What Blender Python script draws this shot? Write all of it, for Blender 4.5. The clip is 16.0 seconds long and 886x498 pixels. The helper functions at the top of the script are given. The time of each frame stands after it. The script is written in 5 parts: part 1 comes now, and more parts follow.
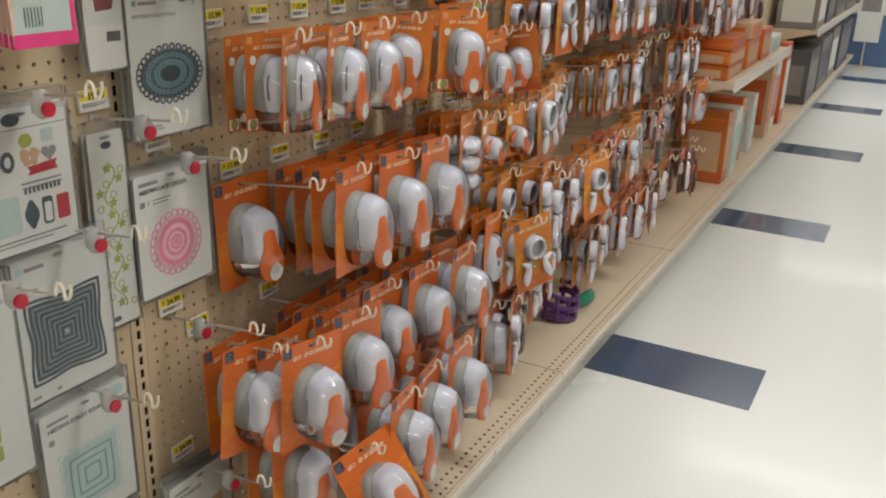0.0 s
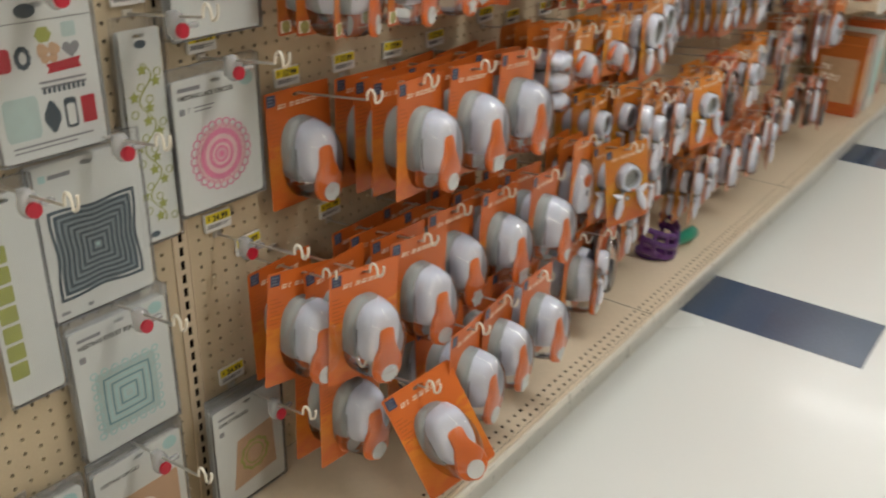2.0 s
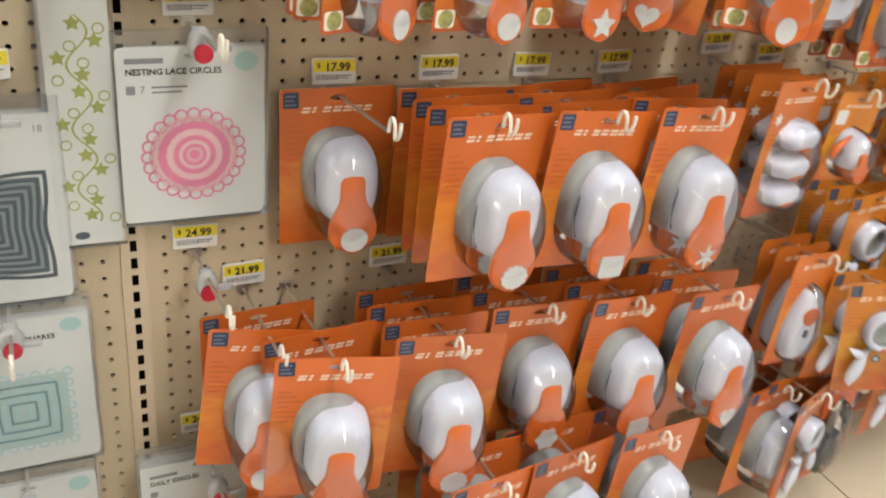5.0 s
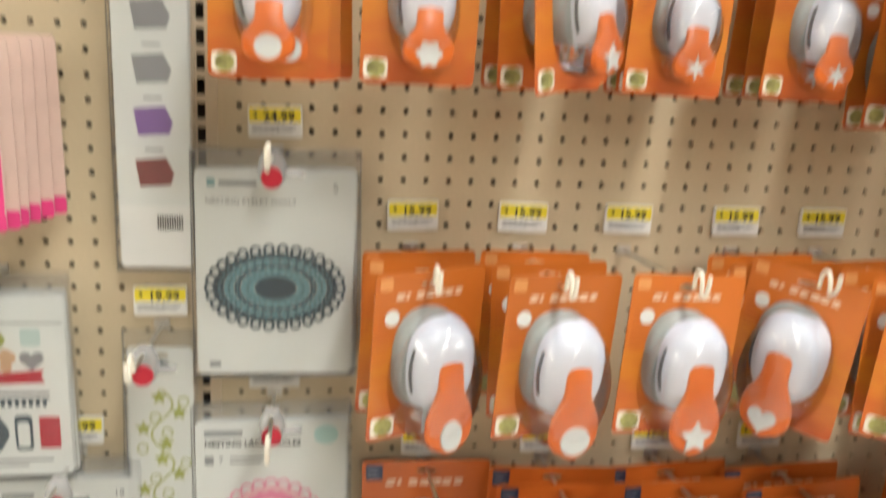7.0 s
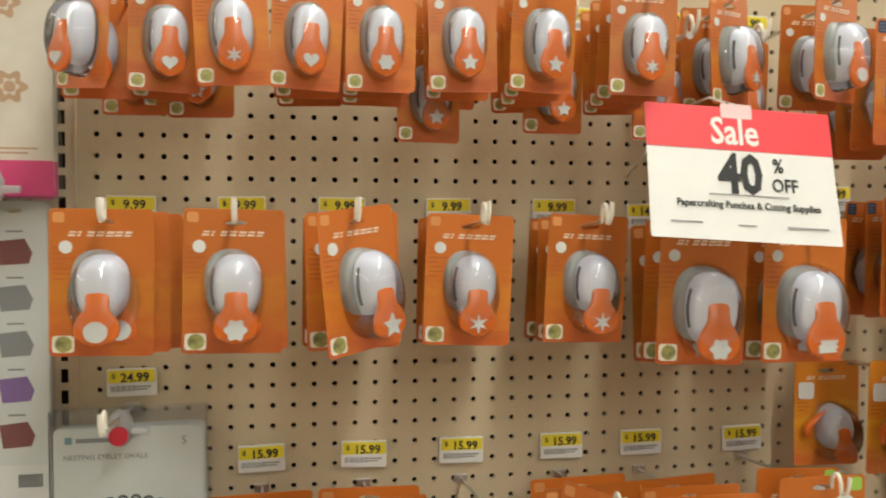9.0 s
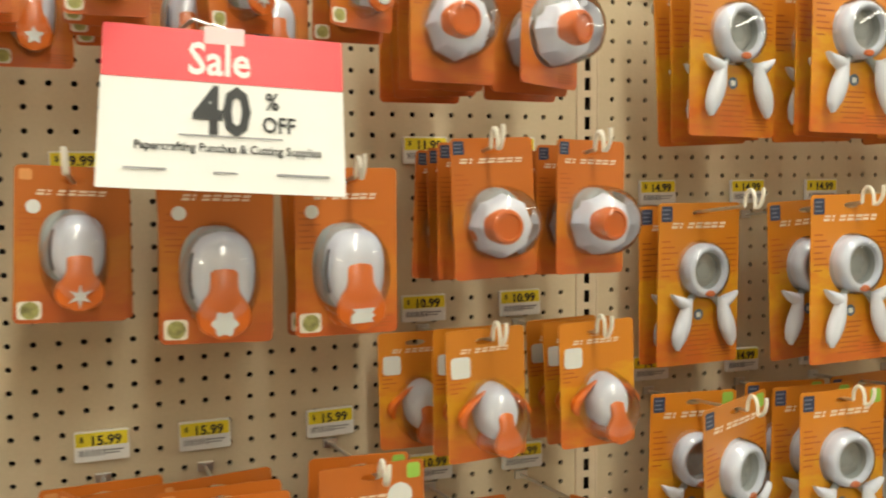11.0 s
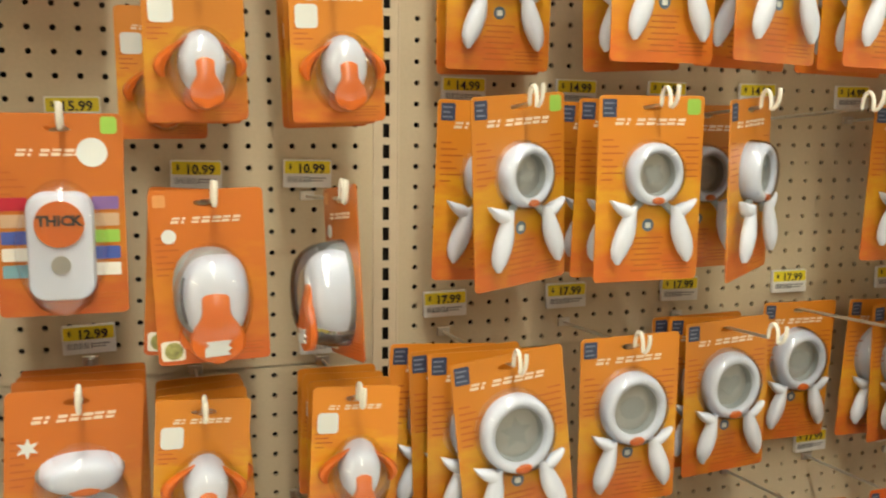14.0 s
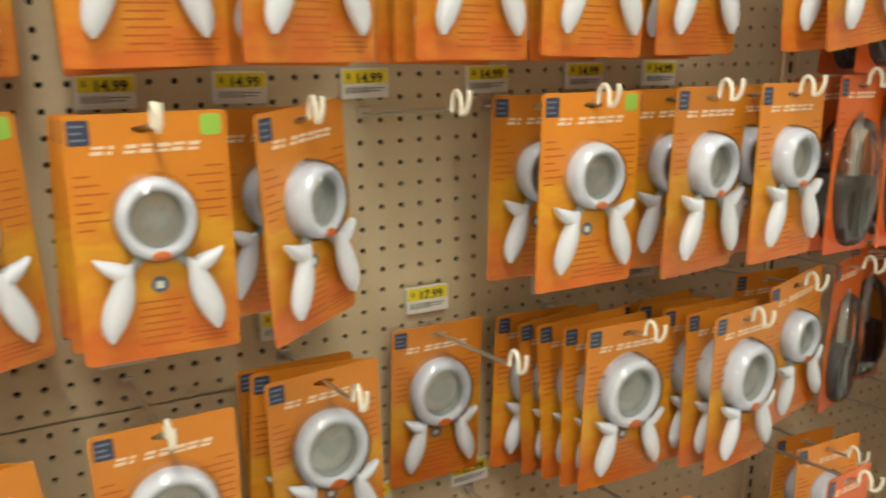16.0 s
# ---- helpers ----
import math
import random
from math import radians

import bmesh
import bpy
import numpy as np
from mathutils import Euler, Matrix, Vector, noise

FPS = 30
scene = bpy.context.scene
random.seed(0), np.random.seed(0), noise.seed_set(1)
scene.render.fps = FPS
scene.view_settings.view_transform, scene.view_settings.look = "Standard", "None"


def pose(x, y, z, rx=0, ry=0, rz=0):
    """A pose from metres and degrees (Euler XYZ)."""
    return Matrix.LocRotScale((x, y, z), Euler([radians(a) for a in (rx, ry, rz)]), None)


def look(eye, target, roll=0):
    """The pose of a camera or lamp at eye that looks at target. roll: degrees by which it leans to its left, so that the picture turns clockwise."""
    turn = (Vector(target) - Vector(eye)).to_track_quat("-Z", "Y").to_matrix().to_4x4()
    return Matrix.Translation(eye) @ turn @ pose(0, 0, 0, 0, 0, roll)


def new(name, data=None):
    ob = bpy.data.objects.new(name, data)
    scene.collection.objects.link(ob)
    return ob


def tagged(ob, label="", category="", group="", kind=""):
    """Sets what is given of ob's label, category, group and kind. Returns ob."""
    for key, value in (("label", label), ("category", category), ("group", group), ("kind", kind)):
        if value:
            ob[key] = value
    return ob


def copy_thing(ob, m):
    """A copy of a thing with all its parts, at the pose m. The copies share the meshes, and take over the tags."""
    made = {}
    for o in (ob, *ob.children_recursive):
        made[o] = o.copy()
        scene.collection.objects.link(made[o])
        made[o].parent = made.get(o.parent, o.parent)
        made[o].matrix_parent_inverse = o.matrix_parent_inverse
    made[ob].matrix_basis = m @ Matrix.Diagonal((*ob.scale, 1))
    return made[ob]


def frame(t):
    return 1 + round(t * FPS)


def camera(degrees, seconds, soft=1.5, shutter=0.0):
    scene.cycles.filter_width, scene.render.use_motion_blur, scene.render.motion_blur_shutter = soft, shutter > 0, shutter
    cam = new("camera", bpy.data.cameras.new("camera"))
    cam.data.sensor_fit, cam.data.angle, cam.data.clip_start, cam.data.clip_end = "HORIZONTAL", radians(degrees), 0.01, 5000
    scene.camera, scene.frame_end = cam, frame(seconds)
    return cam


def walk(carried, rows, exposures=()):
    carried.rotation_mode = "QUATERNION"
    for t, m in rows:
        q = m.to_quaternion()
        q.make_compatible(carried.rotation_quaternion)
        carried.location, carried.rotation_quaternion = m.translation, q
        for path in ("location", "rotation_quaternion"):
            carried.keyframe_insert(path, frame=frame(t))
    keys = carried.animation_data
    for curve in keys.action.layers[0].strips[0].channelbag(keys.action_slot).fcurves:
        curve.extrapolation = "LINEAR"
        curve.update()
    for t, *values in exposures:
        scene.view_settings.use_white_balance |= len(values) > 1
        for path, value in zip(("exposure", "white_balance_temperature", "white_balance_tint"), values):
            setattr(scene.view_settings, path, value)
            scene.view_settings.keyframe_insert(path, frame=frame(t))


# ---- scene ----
cam = camera(52.9, 16.0, soft=2.0, shutter=0.5)
PATH = [
    (0, (-0.999, -1.141, 1.393), (0.656, -0.255, 0.703), 1.7),
    (0.5, (-0.985, -1.139, 1.397), (0.669, -0.264, 0.69), 1.5),
    (1, (-0.974, -1.133, 1.394), (0.665, -0.264, 0.646), 1.1),
    (1.5, (-0.918, -1.121, 1.375), (0.674, -0.243, 0.541), 0.2),
    (2, (-0.824, -1.136, 1.338), (0.641, -0.074, 0.486), 1.5),
    (2.5, (-0.707, -1.162, 1.313), (0.63, 0.057, 0.461), 4.7),
    (3, (-0.602, -1.17, 1.32), (0.63, 0.109, 0.4), 5.0),
    (3.2, (-0.561, -1.168, 1.322), (0.68, 0.111, 0.414), 5.5),
    (5.3, (-0.034, -1.031, 1.296), (0.687, 0.579, 0.353), 6.9),
    (5.5, (0.013, -1.024, 1.311), (0.667, 0.639, 0.414), 6.5),
    (6, (0.067, -0.981, 1.351), (0.552, 0.783, 0.542), 3.4),
    (6.5, (0.084, -0.947, 1.392), (0.4, 0.879, 0.639), 1.5),
    (7, (0.112, -0.967, 1.454), (0.413, 0.935, 0.914), 3.2),
    (7.5, (0.132, -1.029, 1.501), (0.377, 0.944, 1.283), 1.9),
    (8, (0.187, -1.089, 1.487), (0.426, 0.89, 1.328), 0.7),
    (8.5, (0.231, -1.107, 1.516), (0.552, 0.865, 1.444), 0.7),
    (9, (0.251, -1.11, 1.534), (0.611, 0.855, 1.433), 0.4),
    (9.5, (0.297, -1.082, 1.549), (0.779, 0.851, 1.368), 1.0),
    (10, (0.41, -1.045, 1.534), (1.108, 0.812, 1.288), 1.9),
    (10.2, (0.452, -1.039, 1.531), (1.199, 0.801, 1.294), 0.1),
    (12.3, (0.847, -1.051, 1.422), (1.443, 0.857, 1.351), -0.0),
    (12.5, (0.858, -1.057, 1.408), (1.476, 0.841, 1.285), -0.3),
    (13, (0.889, -1.039, 1.342), (1.454, 0.871, 1.165), -0.2),
    (13.5, (0.92, -1.054, 1.288), (1.533, 0.831, 1.019), -0.3),
    (14, (0.951, -1.06, 1.242), (1.559, 0.816, 0.905), 0.9),
    (14.5, (1.014, -1.051, 1.244), (1.713, 0.786, 0.873), 0.9),
    (15, (1.11, -1.018, 1.268), (1.958, 0.749, 0.868), 0.5),
    (15.5, (1.231, -0.974, 1.296), (2.096, 0.777, 0.866), 0.1),
    (16, (1.33, -0.932, 1.318), (2.271, 0.761, 0.821), 0.1),
]
walk(cam, [(t, look(e, g, r)) for t, e, g, r in PATH], exposures=(
    (0, -1.31, 6050, 9), (1.8, -1.36, 6050, 8), (3.0, -1.10, 6050, 9), (5.5, -0.60, 6000, 9), (6.5, -0.53, 6100, 8), (7.5, -0.80, 6180, 6), (8.4, -1.22, 6270, 5), (9.0, -1.14, 6350, 4), (12.5, -0.92, 6900, 0), (14.5, -0.60, 6550, 0), (16.0, -0.77, 6600, 0)))


# ---- light ----
world = bpy.data.worlds.new("store_air")
scene.world = world
world.use_nodes = True
world.node_tree.nodes["Background"].inputs[0].default_value = (1.0, 0.93, 0.84, 1)
world.node_tree.nodes["Background"].inputs[1].default_value = 0.12


# ---- materials ----
def mat(name, col, rough=0.5, metal=0.0, scale=40.0, var=0.12, bump=0.0, coat=0.0, big=3.0, rand=0.0, rv=0.06):
    """A surface with fine grain, broad uneven tone and a little relief."""
    m = bpy.data.materials.new(name)
    m.use_nodes = True
    nt = m.node_tree
    b = nt.nodes["Principled BSDF"]
    b.inputs["Metallic"].default_value = metal
    b.inputs["Coat Weight"].default_value = coat
    b.inputs["Coat Roughness"].default_value = 0.08
    tc = nt.nodes.new("ShaderNodeTexCoord")
    n1 = nt.nodes.new("ShaderNodeTexNoise")
    n1.inputs["Scale"].default_value = scale
    n1.inputs["Detail"].default_value = 4
    n2 = nt.nodes.new("ShaderNodeTexNoise")
    n2.inputs["Scale"].default_value = big
    n2.inputs["Detail"].default_value = 2
    nt.links.new(tc.outputs["Object"], n1.inputs["Vector"])
    nt.links.new(tc.outputs["Object"], n2.inputs["Vector"])
    add = nt.nodes.new("ShaderNodeMath")
    add.operation = "ADD"
    nt.links.new(n1.outputs["Fac"], add.inputs[0])
    nt.links.new(n2.outputs["Fac"], add.inputs[1])
    if rand:
        oi = nt.nodes.new("ShaderNodeObjectInfo")
        ma = nt.nodes.new("ShaderNodeMath")
        ma.operation = "MULTIPLY_ADD"
        nt.links.new(oi.outputs["Random"], ma.inputs[0])
        ma.inputs[1].default_value = rand
        nt.links.new(add.outputs[0], ma.inputs[2])
        add = ma
    rng = nt.nodes.new("ShaderNodeMapRange")
    rng.inputs["From Min"].default_value = 0.45
    rng.inputs["From Max"].default_value = 1.55 + rand
    rng.inputs["To Min"].default_value = 1 - var
    rng.inputs["To Max"].default_value = 1 + var
    nt.links.new(add.outputs[0], rng.inputs["Value"])
    mix = nt.nodes.new("ShaderNodeVectorMath")
    mix.operation = "SCALE"
    mix.inputs[0].default_value = col[:3]
    nt.links.new(rng.outputs[0], mix.inputs["Scale"])
    nt.links.new(mix.outputs[0], b.inputs["Base Color"])
    rr = nt.nodes.new("ShaderNodeMapRange")
    rr.inputs["From Min"].default_value = 0.15
    rr.inputs["From Max"].default_value = 0.85
    rr.inputs["To Min"].default_value = max(0.02, rough - rv)
    rr.inputs["To Max"].default_value = min(1, rough + rv)
    nt.links.new(n1.outputs["Fac"], rr.inputs["Value"])
    nt.links.new(rr.outputs[0], b.inputs["Roughness"])
    if bump:
        bp = nt.nodes.new("ShaderNodeBump")
        bp.inputs["Strength"].default_value = bump
        bp.inputs["Distance"].default_value = 0.002
        nt.links.new(n1.outputs["Fac"], bp.inputs["Height"])
        nt.links.new(bp.outputs[0], b.inputs["Normal"])
    return m


def card_mat(name, top, mid, low):
    """Printed glossy card: a brushed wash from yellow-orange to red-orange."""
    m = bpy.data.materials.new(name)
    m.use_nodes = True
    nt = m.node_tree
    b = nt.nodes["Principled BSDF"]
    b.inputs["Roughness"].default_value = 0.38
    b.inputs["Coat Weight"].default_value = 0.25
    b.inputs["Coat Roughness"].default_value = 0.15
    tc = nt.nodes.new("ShaderNodeTexCoord")
    sep = nt.nodes.new("ShaderNodeSeparateXYZ")
    nt.links.new(tc.outputs["Generated"], sep.inputs[0])
    mp = nt.nodes.new("ShaderNodeMapping")
    mp.inputs["Scale"].default_value = (18, 18, 42)
    oi = nt.nodes.new("ShaderNodeObjectInfo")
    nt.links.new(tc.outputs["Object"], mp.inputs["Vector"])
    nt.links.new(oi.outputs["Random"], mp.inputs["Location"])
    n = nt.nodes.new("ShaderNodeTexNoise")
    n.inputs["Scale"].default_value = 1.4
    n.inputs["Detail"].default_value = 5
    nt.links.new(mp.outputs[0], n.inputs["Vector"])
    ma = nt.nodes.new("ShaderNodeMath")
    ma.operation = "MULTIPLY_ADD"
    ma.inputs[1].default_value = 0.8
    nt.links.new(n.outputs["Fac"], ma.inputs[0])
    nt.links.new(sep.outputs["Z"], ma.inputs[2])
    cr = nt.nodes.new("ShaderNodeValToRGB")
    e = cr.color_ramp.elements
    e[0].position, e[0].color = 0.42, (*low, 1)
    e[1].position, e[1].color = 1.3, (*top, 1)
    k = cr.color_ramp.elements.new(0.86)
    k.color = (*mid, 1)
    e[-1].position = 1.0
    nt.links.new(ma.outputs[0], cr.inputs["Fac"])
    hs = nt.nodes.new("ShaderNodeHueSaturation")
    hs.inputs["Saturation"].default_value = 1.0
    vr = nt.nodes.new("ShaderNodeMapRange")
    vr.inputs["To Min"].default_value = 0.85
    vr.inputs["To Max"].default_value = 1.12
    nt.links.new(oi.outputs["Random"], vr.inputs["Value"])
    nt.links.new(vr.outputs[0], hs.inputs["Value"])
    nt.links.new(cr.outputs[0], hs.inputs["Color"])
    nt.links.new(hs.outputs[0], b.inputs["Base Color"])
    return m


def clear_mat(name, tint=(0.97, 0.97, 0.98), gloss=0.09, haze=0.0, rough=0.06):
    """Thin clear plastic: see-through with a glossy face."""
    m = bpy.data.materials.new(name)
    m.use_nodes = True
    nt = m.node_tree
    nt.nodes.remove(nt.nodes["Principled BSDF"])
    out = nt.nodes["Material Output"]
    tr = nt.nodes.new("ShaderNodeBsdfTransparent")
    tr.inputs[0].default_value = (*tint, 1)
    gl = nt.nodes.new("ShaderNodeBsdfGlossy")
    gl.inputs["Roughness"].default_value = rough
    fr = nt.nodes.new("ShaderNodeFresnel")
    fr.inputs[0].default_value = 1.46
    mul = nt.nodes.new("ShaderNodeMath")
    mul.operation = "MULTIPLY_ADD"
    mul.inputs[1].default_value = 0.9
    mul.inputs[2].default_value = gloss - 0.04
    mul.use_clamp = True
    nt.links.new(fr.outputs[0], mul.inputs[0])
    mx = nt.nodes.new("ShaderNodeMixShader")
    nt.links.new(mul.outputs[0], mx.inputs[0])
    nt.links.new(tr.outputs[0], mx.inputs[1])
    nt.links.new(gl.outputs[0], mx.inputs[2])
    n = nt.nodes.new("ShaderNodeTexNoise")
    n.inputs["Scale"].default_value = 22
    tc = nt.nodes.new("ShaderNodeTexCoord")
    nt.links.new(tc.outputs["Object"], n.inputs["Vector"])
    bp = nt.nodes.new("ShaderNodeBump")
    bp.inputs["Strength"].default_value = 0.25
    bp.inputs["Distance"].default_value = 0.004
    nt.links.new(n.outputs["Fac"], bp.inputs["Height"])
    nt.links.new(bp.outputs[0], gl.inputs["Normal"])
    last = mx
    if haze:
        df = nt.nodes.new("ShaderNodeBsdfDiffuse")
        df.inputs[0].default_value = (0.8, 0.8, 0.8, 1)
        mh = nt.nodes.new("ShaderNodeMixShader")
        mh.inputs[0].default_value = haze
        nt.links.new(mx.outputs[0], mh.inputs[1])
        nt.links.new(df.outputs[0], mh.inputs[2])
        last = mh
    nt.links.new(last.outputs[0], out.inputs["Surface"])
    return m


def lamp_mat(name, col, power):
    m = bpy.data.materials.new(name)
    m.use_nodes = True
    b = m.node_tree.nodes["Principled BSDF"]
    b.inputs["Emission Color"].default_value = (*col, 1)
    b.inputs["Emission Strength"].default_value = power
    return m


BOARD = mat("pegboard_hardboard", (0.575, 0.475, 0.32), 0.5, scale=220, var=0.07, bump=0.05, big=2.0)
METAL = mat("beige_enamel_steel", (0.62, 0.51, 0.36), 0.38, scale=90, var=0.05, bump=0.03, big=2.5)
DECK = mat("beige_deck_enamel", (0.68, 0.57, 0.42), 0.34, scale=60, var=0.07, bump=0.03, big=3.5)
# near-black colour standing in for the shade inside holes and slots
HOLE_SHADE = mat("painted_hole_shade", (0.035, 0.026, 0.018), 0.9)
KICK = mat("pale_kick_plate", (0.60, 0.59, 0.54), 0.3)
LIP = mat("pale_price_channel", (0.70, 0.66, 0.58), 0.3, var=0.08, scale=30)
FLOORM = mat("waxed_white_vinyl", (0.81, 0.82, 0.79), 0.27, scale=0.9, var=0.02, big=0.4, coat=0.08, rv=0.006)
BLUE = mat("waxed_blue_vinyl", (0.06, 0.09, 0.155), 0.22, scale=120, var=0.25, coat=0.3)
CEIL = mat("ceiling_board", (0.72, 0.70, 0.66), 0.9, scale=60, var=0.06, bump=0.2)
WALLP = mat("store_wall_paint", (0.62, 0.55, 0.44), 0.8, var=0.08)
BLUEW = mat("blue_wall_paint", (0.10, 0.17, 0.32), 0.6)
CARD = card_mat("orange_card", (0.56, 0.150, 0.018), (0.60, 0.200, 0.018), (0.52, 0.105, 0.018))
CARDY = card_mat("amber_card", (0.62, 0.215, 0.018), (0.67, 0.32, 0.018), (0.57, 0.132, 0.018))
CARDO = card_mat("deep_orange_card", (0.57, 0.128, 0.016), (0.64, 0.215, 0.016), (0.54, 0.115, 0.014))
CARDR = card_mat("red_orange_card", (0.60, 0.115, 0.018), (0.64, 0.15, 0.018), (0.56, 0.085, 0.016))
WHITE = mat("white_plastic", (0.63, 0.65, 0.73), 0.36, scale=60, var=0.04, coat=0.1)
GREY = mat("grey_plastic", (0.30, 0.32, 0.31), 0.42, scale=80, var=0.08)
DGREY = mat("dark_grey_plastic", (0.10, 0.10, 0.11), 0.45)
ORANGE = mat("orange_plastic", (0.60, 0.125, 0.012), 0.33, scale=60, var=0.05, coat=0.12)
STEEL = mat("dull_die_steel", (0.42, 0.43, 0.42), 0.36, 0.7, scale=30, var=0.2)
PALE = mat("pale_print", (0.76, 0.60, 0.45), 0.5, var=0.05)
INKO = mat("brown_orange_ink", (0.42, 0.10, 0.012), 0.5)
APRICOT = mat("apricot_print", (0.68, 0.30, 0.10), 0.5)
PALEB = mat("pale_blue_print", (0.17, 0.20, 0.27), 0.5)
SLATEB = mat("slate_blue_print", (0.10, 0.14, 0.19), 0.5)
NAVY = mat("navy_badge_print", (0.035, 0.045, 0.09), 0.45)
WINPAPER = mat("pale_window_print", (0.56, 0.57, 0.55), 0.4, var=0.05)
GREEN = mat("green_badge_print", (0.30, 0.52, 0.08), 0.45)
PHOTO = mat("green_yellow_photo_print", (0.32, 0.30, 0.10), 0.45, scale=160, var=0.9, big=60)
ZINC = mat("zinc_wire", (0.62, 0.60, 0.56), 0.3, 0.9, scale=80, var=0.1)
TIP = mat("white_coated_wire", (0.82, 0.77, 0.66), 0.35, var=0.05)
TAGY = mat("yellow_tag_paper", (0.80, 0.66, 0.03), 0.55, var=0.04)
TAGW = mat("white_tag_paper", (0.76, 0.75, 0.72), 0.55, var=0.04)
INK = mat("black_ink", (0.02, 0.02, 0.02), 0.6)
INKG = mat("grey_ink", (0.25, 0.25, 0.26), 0.6)
PAPER = mat("white_card_stock", (0.68, 0.69, 0.66), 0.5, scale=30, var=0.03)
RED = mat("red_plastic", (0.44, 0.014, 0.035), 0.35)
SALER = mat("sale_red_print", (0.78, 0.055, 0.07), 0.5, var=0.04)
CLEARL = clear_mat("clear_blister", tint=(1, 1, 1), gloss=0.10, rough=0.022)
BAG = clear_mat("clear_bag", tint=(0.99, 0.99, 0.99), gloss=0.05, haze=0.02, rough=0.12)
LOCKC = clear_mat("smoky_lock_plastic", tint=(0.8, 0.8, 0.8), gloss=0.12, haze=0.35, rough=0.15)
FILLP = mat("blush_print", (0.70, 0.42, 0.47), 0.5)
FILLS = mat("light_slate_print", (0.22, 0.27, 0.29), 0.5)
FILLT = mat("mist_print", (0.46, 0.56, 0.53), 0.5)
BLUSH = mat("blush_cream_card", (0.70, 0.52, 0.45), 0.5)
PINK = mat("pink_print", (0.72, 0.22, 0.36), 0.5)
LPINK = mat("light_pink_print", (0.76, 0.52, 0.52), 0.5)
HOTP = mat("magenta_card", (0.70, 0.05, 0.22), 0.45)
TEAL = mat("teal_print", (0.16, 0.30, 0.33), 0.5)
LTEAL = mat("pale_teal_print", (0.42, 0.62, 0.60), 0.5)
SLATE = mat("slate_print", (0.05, 0.075, 0.095), 0.5)
LEAF = mat("leaf_green_print", (0.34, 0.36, 0.08), 0.5, var=0.3)
KRAFT = mat("kraft_print", (0.55, 0.36, 0.22), 0.6, var=0.15)
PURPLE = mat("purple_plastic", (0.09, 0.02, 0.16), 0.3, coat=0.3)
GREENP = mat("green_plastic", (0.01, 0.22, 0.14), 0.35)
BLACKP = mat("black_plastic", (0.02, 0.02, 0.022), 0.35)
MAROON = mat("maroon_photo_print", (0.20, 0.05, 0.05), 0.5, var=0.4, scale=90)
CREAM = mat("cream_card", (0.76, 0.70, 0.60), 0.5)
BLUEP = mat("blue_swatch_print", (0.06, 0.10, 0.35), 0.5)
PURP2 = mat("violet_swatch_print", (0.22, 0.12, 0.32), 0.5)
BOXG = mat("grey_carton", (0.24, 0.22, 0.21), 0.55, var=0.3, scale=9)
LAMP = lamp_mat("fluorescent_tube", (1.0, 0.95, 0.88), 14)


# ---- mesh helpers ----
def mesh(name, bm, material, smooth=False):
    me = bpy.data.meshes.new(name)
    bmesh.ops.recalc_face_normals(bm, faces=bm.faces)
    bm.to_mesh(me)
    bm.free()
    me.materials.append(material)
    if smooth:
        for p in me.polygons:
            p.use_smooth = True
        me.set_sharp_from_angle(angle=radians(40))
    return me


def part(name, bm, material, parent=None, label="", smooth=False):
    """Links a bmesh (or a finished mesh) as one object under a thing or a part."""
    me = bm if isinstance(bm, bpy.types.Mesh) else mesh(name, bm, material, smooth)
    ob = new(name, me)
    ob.parent = parent
    if label:
        ob["label"] = label
    if name in ("blister", "clear_bag"):
        ob.visible_shadow = False
    if name in ("small_print", "wordmark", "price", "badge_text", "barcode", "print_lines", "fine_print", "die_shapes", "eyelets", "outer_lace", "pink_lace", "leaves"):
        ob["kind"] = "stuff"
    return ob


def box_bm(lo, hi, bevel=0.0, bm=None):
    bm = bm or bmesh.new()
    vs = bmesh.ops.create_cube(bm, size=1)["verts"]
    for v in vs:
        v.co = Vector([a + (c + 0.5) * (b - a) for c, a, b in zip(v.co, lo, hi)])
    if bevel:
        es = {e for v in vs for e in v.link_edges}
        bmesh.ops.bevel(bm, geom=list(es), offset=bevel, segments=2, affect="EDGES", profile=0.6)
    return bm


def plate(outline, y0, y1, holes=(), bm=None):
    """A flat piece in the x-z plane, from y0 (back) to y1 (front), with holes."""
    bm = bm or bmesh.new()
    edges = []
    for loop in (outline, *holes):
        vs = [bm.verts.new((x, y0, z)) for x, z in loop]
        edges += [bm.edges.new((vs[i], vs[(i + 1) % len(vs)])) for i in range(len(vs))]
    fs = [g for g in bmesh.ops.triangle_fill(bm, use_beauty=True, edges=edges)["geom"] if isinstance(g, bmesh.types.BMFace)]
    ext = bmesh.ops.extrude_face_region(bm, geom=fs)["geom"]
    bmesh.ops.translate(bm, vec=(0, y1 - y0, 0), verts=[g for g in ext if isinstance(g, bmesh.types.BMVert)])
    return bm


def rrect(x0, z0, x1, z1, r, n=4):
    pts = []
    for cx, cz, a0 in ((x1 - r, z1 - r, 0), (x0 + r, z1 - r, 90), (x0 + r, z0 + r, 180), (x1 - r, z0 + r, 270)):
        for i in range(n):
            a = radians(a0 + 90 * i / (n - 1))
            pts.append((cx + r * math.cos(a), cz + r * math.sin(a)))
    return pts


def oval(cx, cz, rx, rz, n=20, wob=0.0, k=0):
    return [(cx + (1 + wob * math.cos(k * 2 * math.pi * i / n)) * rx * math.cos(2 * math.pi * i / n),
             cz + (1 + wob * math.cos(k * 2 * math.pi * i / n)) * rz * math.sin(2 * math.pi * i / n)) for i in range(n)]


